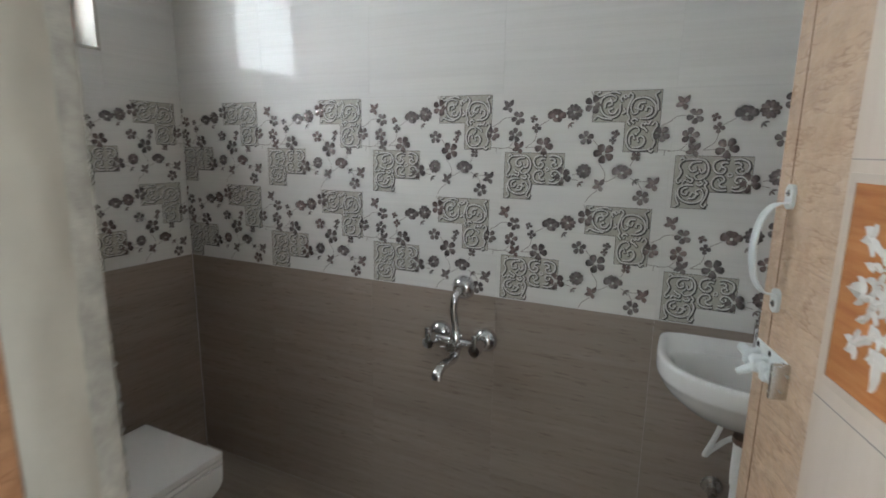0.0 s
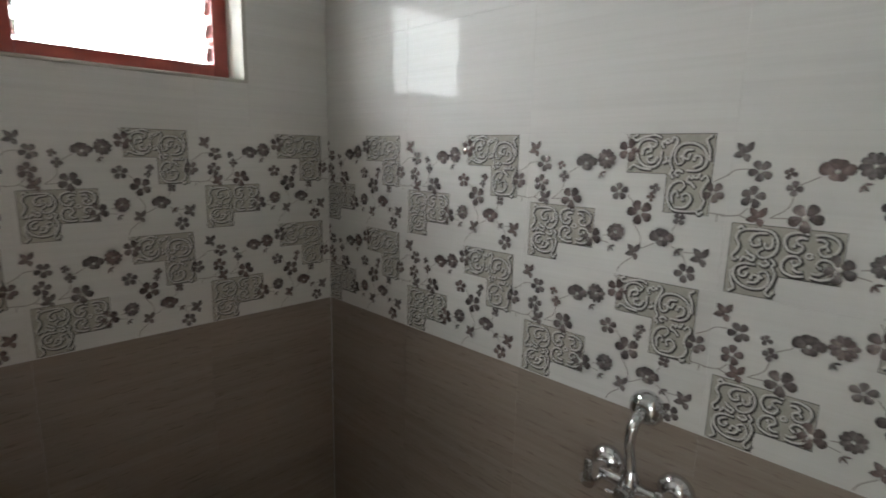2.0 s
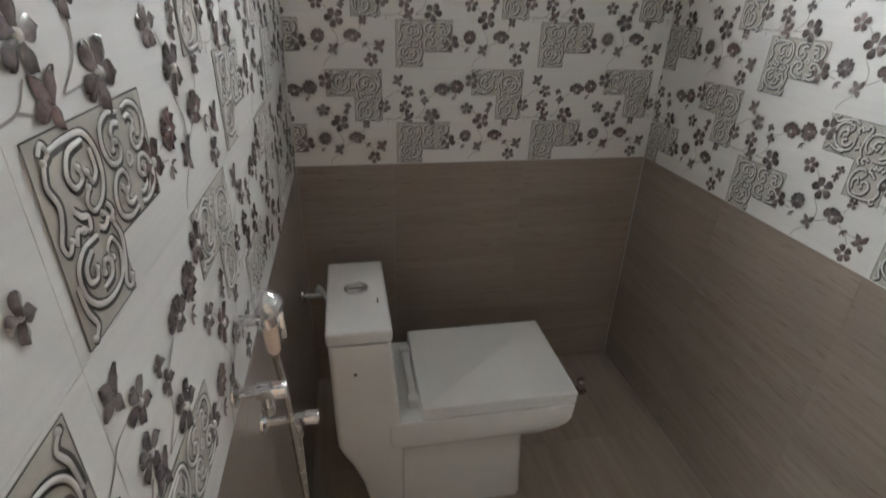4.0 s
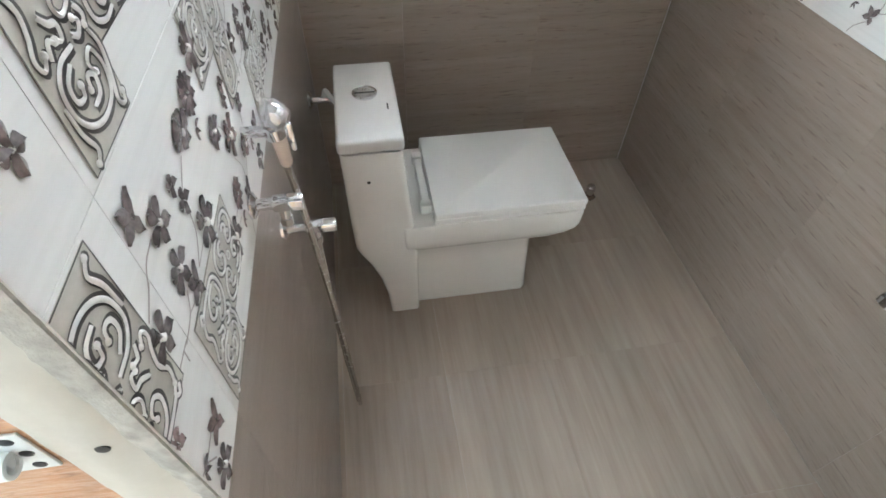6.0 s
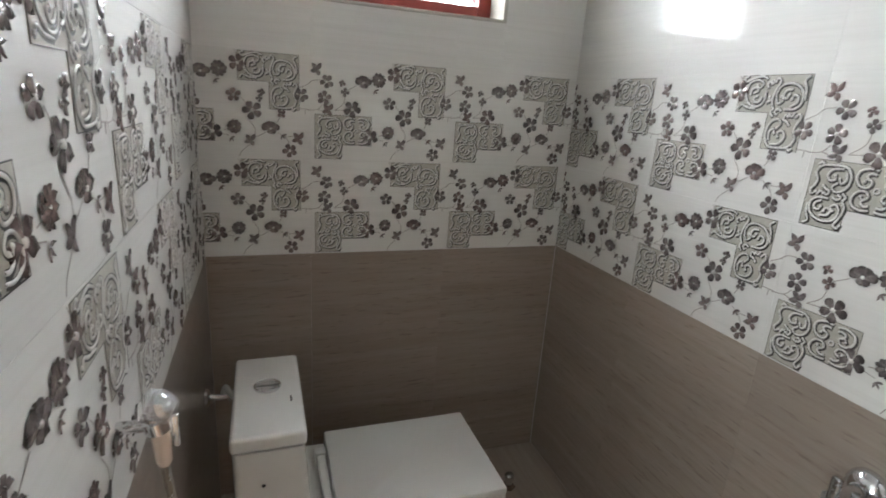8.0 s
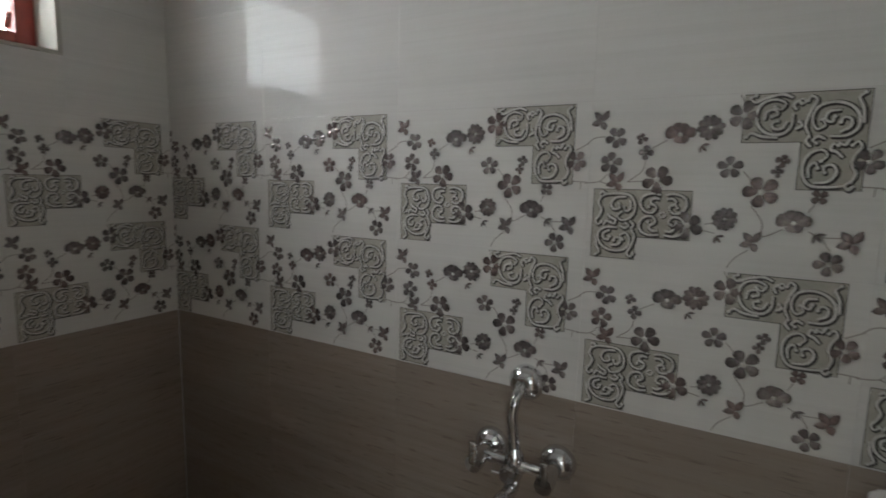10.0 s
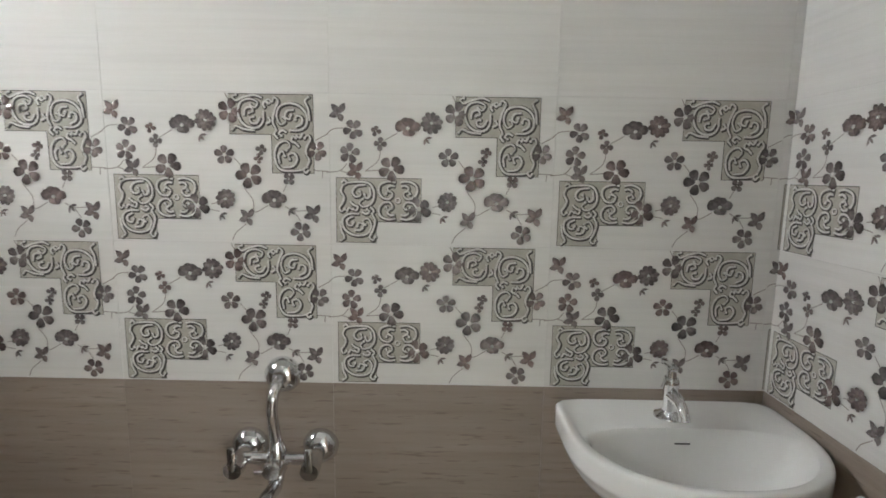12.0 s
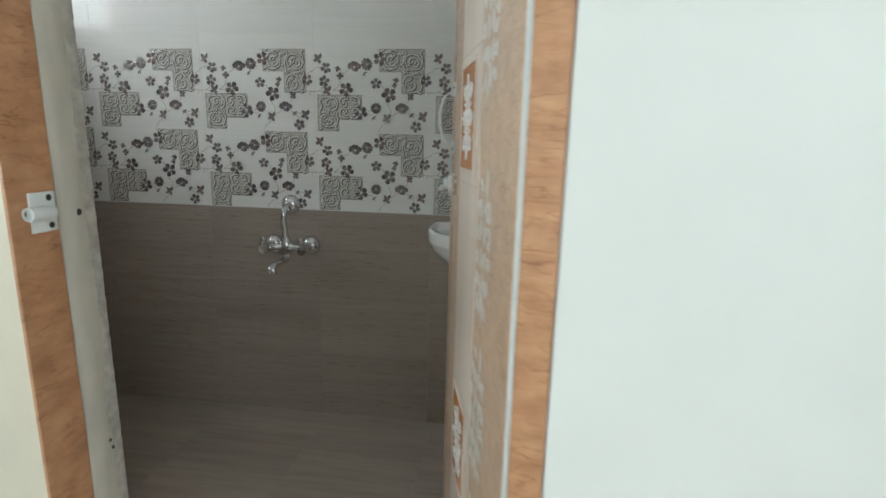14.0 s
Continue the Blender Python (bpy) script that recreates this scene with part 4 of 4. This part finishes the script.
# The scrollwork as pen strokes, in thousandths of a plate's width and height from its lower left corner
COLUMN_TOP = [((60, 925), (95, 965), (120, 920), (80, 890)), ((120, 925), (230, 940), (370, 930), (435, 830), (440, 690), (390, 590), (310, 560), (270, 620), (310, 680)),
              ((350, 900), (240, 880), (190, 790), (225, 715), (285, 735), (275, 795)), ((80, 890), (55, 800), (90, 700), (70, 610), (35, 540), (60, 480), (100, 520)),
              ((390, 850), (400, 740), (355, 690), (330, 750)), ((160, 640), (205, 585), (250, 560), (235, 500), (200, 520))]
COLUMN_LOW = [((270, 450), (150, 445), (75, 370), (80, 240), (150, 145), (260, 110), (370, 150), (410, 270), (370, 375), (310, 340), (340, 280)), ((200, 410), (130, 360), (130, 285), (180, 265), (200, 315)),
              ((210, 190), (290, 205), (315, 280), (265, 310), (245, 255)), ((40, 330), (55, 180), (90, 80), (50, 30)), ((420, 440), (455, 340), (430, 200), (390, 90), (430, 40), (455, 90)),
              ((300, 480), (350, 450), (390, 490), (360, 520)), ((400, 560), (440, 500), (420, 455)), ((120, 480), (150, 540), (190, 520))]
ARM = [((700, 940), (610, 955), (520, 905), (500, 800), (545, 705), (625, 690), (660, 765), (610, 815), (585, 765)), ((690, 880), (640, 890), (600, 850), (625, 800))]


def stroke_line(line, x, z, sx, sz):
    return [(x + a * sx, z + b * sz) for a, b in line]


def plate_a():
    x0, z0 = TA, TB
    w, h, cw, ah = 0.172, 0.131, 0.081, 0.043
    out = [(x0 + cw, z0 + ah), (x0 + w, z0 + ah), (x0 + w, z0 + h), (x0, z0 + h), (x0, z0), (x0 + cw, z0)]
    lines = [stroke_line(q, x0, z0, w * 0.001, h * 0.001) for q in COLUMN_TOP + COLUMN_LOW]
    # the arm repeats one pair of curls to all four sides of its middle
    mx, mz = 0.725, 0.662
    for fx in (1, -1):
        for fz in (1, -1):
            for q in ARM:
                lines.append([(x0 + w * (mx + fx * (a * 0.001 - mx)), z0 + h * (mz + fz * (b * 0.001 - mz))) for a, b in q])
    return ell_plate(out, lines, (x0 + w * mx, z0 + h * mz, 0.0048))


def plate_b():
    xr, zt = 0.418, 0.296
    w, cw, ah, h = 0.167, 0.084, 0.078, 0.154
    out = [(xr - cw, zt - ah), (xr - cw, zt - h), (xr, zt - h), (xr, zt), (xr - w, zt), (xr - w, zt - ah)]
    # the column again, turned half round, and the big curl laid over for the arm
    lines = [stroke_line(q, xr, zt, -w * 0.00106, -h * 0.001) for q in COLUMN_LOW]
    lines += [stroke_line(q, xr, zt - 0.004, -w * 0.00106, -h * 0.001) for q in COLUMN_TOP]
    ax, az = xr - w, zt - ah
    for q in COLUMN_LOW:
        lines.append([(ax + 0.0015 + b * 0.000148, az + 0.001 + a * 0.000165) for a, b in q if b < 560])
    return ell_plate(out, [q for q in lines if len(q) > 2], (xr - cw - 0.004, zt - 0.014, 0.0042))


def petal(s, ang, r0, r1, width, lift=0.001, crown=0.0022, round_tip=True):
    ca, sa = math.cos(ang), math.sin(ang)
    prof = ((0.0, 0.22), (0.22, 0.6), (0.5, 0.94), (0.7, 1.0), (0.86, 0.84), (0.96, 0.48), (1.0, 0.14)) if round_tip else ((0.0, 0.2), (0.25, 0.8), (0.5, 1.0), (0.75, 0.72), (0.92, 0.28), (1.0, 0.04))
    pts = [(ca * (r0 + (r1 - r0) * t), sa * (r0 + (r1 - r0) * t)) for t, _ in prof]
    s.ribbon(pts, [width * w for _, w in prof], lift, 0, crown)


def heart(s, r):
    s.lathe([(r, 0), (r * 0.8, r * 0.45), (0.0001, r * 0.6)], pose(0, -0.0014, 0, 90), 8, 1)


def bloom(kind, r, seed):
    s = Shape()
    rng = random.Random(seed)
    a0 = rng.uniform(0, math.tau)
    if kind == "five":
        for i in range(5):
            petal(s, a0 + i * math.tau / 5 + rng.uniform(-0.12, 0.12), r * 0.14, r * rng.uniform(0.92, 1.05), r * 0.70, 0.001 + 0.0002 * (i % 2))
        heart(s, r * 0.21)
    elif kind == "daisy":
        for i in range(10):
            petal(s, a0 + i * math.tau / 10, r * 0.2, r * rng.uniform(0.9, 1.03), r * 0.5, 0.001 + 0.0003 * (i % 2), 0.0018)
        for i in range(6):
            petal(s, a0 + 0.3 + i * math.tau / 6, r * 0.1, r * 0.5, r * 0.32, 0.0016)
        heart(s, r * 0.15)
    elif kind == "rose":
        for a, l, w in ((2.9, 1.0, 1.1), (0.2, 1.0, 0.9), (2.0, 0.85, 0.9), (1.1, 0.8, 0.9), (4.5, 0.6, 0.9), (5.4, 0.7, 0.7)):
            petal(s, a, r * 0.05, r * l, r * w * 0.8, 0.001 + 0.0004 * rng.random(), 0.002)
        heart(s, r * 0.17)
    elif kind == "side":
        b = rng.choice((0.8, 2.3))
        for a, l in ((b, 1.0), (b + 1.1, 0.9), (b - 1.2, 0.95), (b + 2.7, 0.7)):
            petal(s, a, r * 0.02, r * l * 1.08, r * 0.6, 0.001, 0.0022, False)
        heart(s, r * 0.1)
    elif kind == "bud":
        for i in range(4):
            petal(s, a0 + i * math.tau / 4, r * 0.05, r * rng.uniform(0.8, 1.1), r * 0.8)
        heart(s, r * 0.16)
    else:
        for a in (0.1, -0.9, -1.7):
            petal(s, a, r * 0.1, r * 1.25, r * 0.46, 0.001, 0.0016, False)
    return s


BLOOMS = [("side", 60, 115, 48), ("five", 118, 188, 44), ("bud", 215, 193, 24), ("bud", 235, 253, 30), ("rose", 355, 185, 56), ("daisy", 457, 163, 48), ("five", 562, 123, 54), ("leaf", 430, 230, 24), ("five", 103, 292, 46),
          ("side", 133, 378, 48), ("five", 283, 365, 58), ("five", 533, 320, 44), ("bud", 696, 297, 26), ("bud", 682, 338, 22), ("five", 638, 415, 60), ("five", 935, 308, 44), ("bud", 812, 433, 30), ("five", 405, 552, 56)]
BLOOMS += [("daisy", 530, 522, 46), ("leaf", 505, 592, 24), ("rose", 745, 530, 56), ("side", 628, 612, 46), ("leaf", 812, 572, 26), ("side", 920, 600, 50), ("five", 860, 677, 47)]
STEMS = [((0, 210), (30, 185), (75, 180)), ((0, 380), (60, 372), (90, 340)), ((60, 372), (110, 390)), ((170, 375), (235, 372)), ((170, 375), (225, 330), (238, 270)), ((250, 240), (310, 205)), ((575, 335), (605, 372)),
         ((612, 470), (650, 530), (655, 585), (715, 555)), ((615, 640), (570, 680), (552, 716)), ((785, 490), (800, 460)), ((790, 560), (830, 580), (900, 580)), ((830, 580), (858, 630)), ((465, 545), (490, 540))]
STEMS += [((455, 570), (500, 580)), ((920, 395), (985, 400)), ((960, 400), (958, 430)), ((930, 260), (985, 230)), ((545, 45), (560, 75))]


def spot(px, py):
    """From drawing units of the tile pattern to metres in the tile."""
    return (px - 16) / 2169, 0.004 + (703 - (py - 0.025 * px)) * 0.292 / 669


def branch():
    s = Shape()
    for line in STEMS:
        pts = [(p.x, p.y) for p in bezier([(*spot(*q), 0) for q in line], 4)]
        s.ribbon(pts, [0.0019] * len(pts), 0.0006, 0, 0.0005)
    return s


DECO = [("scroll_plate", plate_a(), (PLATE, INK_SHADE, SCROLL), (0, 0)), ("scroll_plate", plate_b(), (PLATE, INK_SHADE, SCROLL), (0, 0)), ("branch", branch(), (STEM,), (0, 0))]
for i, (kind, px, py, r) in enumerate(BLOOMS):
    DECO.append(("leaf" if kind == "leaf" else "bud" if kind == "bud" else "flower", bloom(kind, r / 2169, i), (PETAL, PEARL), spot(px, py)))
mesh_store = {}


def stored(key, make):
    if key not in mesh_store:
        mesh_store[key] = make()
    return mesh_store[key]


def copy_shape(s):
    c = Shape()
    c.v, c.f, c.m = list(s.v), list(s.f), list(s.m)
    return c


def scrap_strip(wall, u, z, c0, c1):
    """A narrow piece beside the door, cut from another part of a tile."""
    tile = part("decorated_tile", Shape().tile(c0, c1, 0, TILE_H - JOINT, 0.0014), PALE, wall, "", pose(u, 0, z))
    for kind, dx, dz, r, seed in (("side", 0.398, 0.088, 0.019, 5), ("bud", 0.416, 0.060, 0.014, 8)):
        part("flower", bloom(kind, r, seed), (PETAL, PEARL), tile, "", pose(dx, 0, dz))


def deco_tile(wall, u, z, c0, c1):
    """A flowered tile at u, z of a wall, cut to c0..c1 of its width."""
    body = stored(("deco", round(c0, 4), round(c1, 4)), lambda: Shape().tile(c0, c1, 0, TILE_H - JOINT, 0.0014).mesh("decorated_tile", (PALE,)))
    tile = part("decorated_tile", body, PALE, wall, "", pose(u, 0, z))
    whole = c0 <= 0.001 and c1 >= TILE_W - 0.003
    for i, (name, shape, mats, (dx, dz)) in enumerate(DECO):
        lo, hi = min(v[0] for v in shape.v) + dx, max(v[0] for v in shape.v) + dx
        if hi < c0 + 0.002 or lo > c1 - 0.002:
            continue
        a, b = lo < c0, hi > c1
        if whole or not (a or b):
            me = stored((i,), lambda: shape.mesh(name, mats, 80))
        else:
            def cut():
                s = copy_shape(shape)
                if a:
                    s.clip(0, c0 - dx, True)
                if b:
                    s.clip(0, c1 - dx, False)
                return s.mesh(name, mats, 80)
            me = stored((i, round(c0, 4), round(c1, 4)), cut)
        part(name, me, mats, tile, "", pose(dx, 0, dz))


def minus(r, hole):
    """The rectangle r = (u0, u1, z0, z1) without the hole."""
    if not hole:
        return [r]
    a, b, c, d = hole
    u0, u1, z0, z1 = r
    if b <= u0 or a >= u1 or d <= z0 or c >= z1:
        return [r]
    out = []
    if a > u0:
        out.append((u0, a, z0, z1))
    if b < u1:
        out.append((b, u1, z0, z1))
    m0, m1 = max(a, u0), min(b, u1)
    if c > z0:
        out.append((m0, m1, z0, c))
    if d < z1:
        out.append((m0, m1, d, z1))
    return [q for q in out if q[1] - q[0] > 0.004 and q[3] - q[2] > 0.004]


ROWS_Z = [(0.0, 0.27, DARK), (0.27, 0.57, DARK), (0.57, 0.87, DARK), (0.87, 1.17, None), (1.17, 1.47, None), (1.47, 1.77, PALE), (1.77, 2.07, PALE), (2.07, 2.37, PALE), (2.37, 2.45, PALE)]


def lay(wall, u0, u1, first, hole):
    """Lays tiles over a wall from u0 to u1; first is where a vertical joint lies."""
    k = math.floor((u0 - first) / TILE_W + 1e-6)
    while first + k * TILE_W < u1 - 0.004:
        a = first + k * TILE_W
        for z0, z1, m in ROWS_Z:
            for r in minus((max(a, u0), min(a + TILE_W, u1), z0, z1), hole):
                if r[1] - r[0] < 0.005:
                    continue
                if m is None and wall is walls["wall_south"] and z0 > 1 and 0.2 < r[0] - a < 0.4 and r[1] - a > 0.44:
                    scrap_strip(wall, a, z0, r[0] - a, r[1] - a - JOINT)
                elif m is None:
                    deco_tile(wall, a, z0, r[0] - a, r[1] - a - JOINT)
                else:
                    w, h = r[1] - r[0] - JOINT, r[3] - r[2] - JOINT
                    name = "brown_tile" if m is DARK else "pale_tile"
                    me = stored((name, round(w, 4), round(h, 4)), lambda: Shape().tile(0, w, 0, h, 0.0014).mesh(name, (m,)))
                    part(name, me, m, wall, "", pose(r[0], 0, r[2]))
        k += 1


lay(walls["wall_north"], XW, XE, -0.012, None)
lay(walls["wall_west"], YS, YN, -0.452, WIN)
lay(walls["wall_south"], -XE, -XW, -0.017, (-DOOR_R, -DOOR_L - 0.001, -1, DOOR_H))
lay(walls["wall_east"], -YN, -YS, 0.0, None)

# floor tiles
FT = 0.45
i0 = math.floor((XW + 0.44) / FT) - 1
for i in range(i0, 5):
    for j in range(-6, 1):
        x0, x1 = max(XW, -0.44 + i * FT), min(XE, -0.44 + (i + 1) * FT)
        y0, y1 = max(YS, (j - 1) * 0.3), min(YN, j * 0.3)
        if x1 - x0 < 0.01 or y1 - y0 < 0.01:
            continue
        me = stored(("floor_tile", round(x1 - x0, 4), round(y1 - y0, 4)), lambda: Shape().box(0, x1 - x0 - JOINT, 0, y1 - y0 - JOINT, -0.0014, 0).mesh("floor_tile", (FLOOR,)))
        part("floor_tile", me, FLOOR, floor, "", pose(x0, y0, 0))
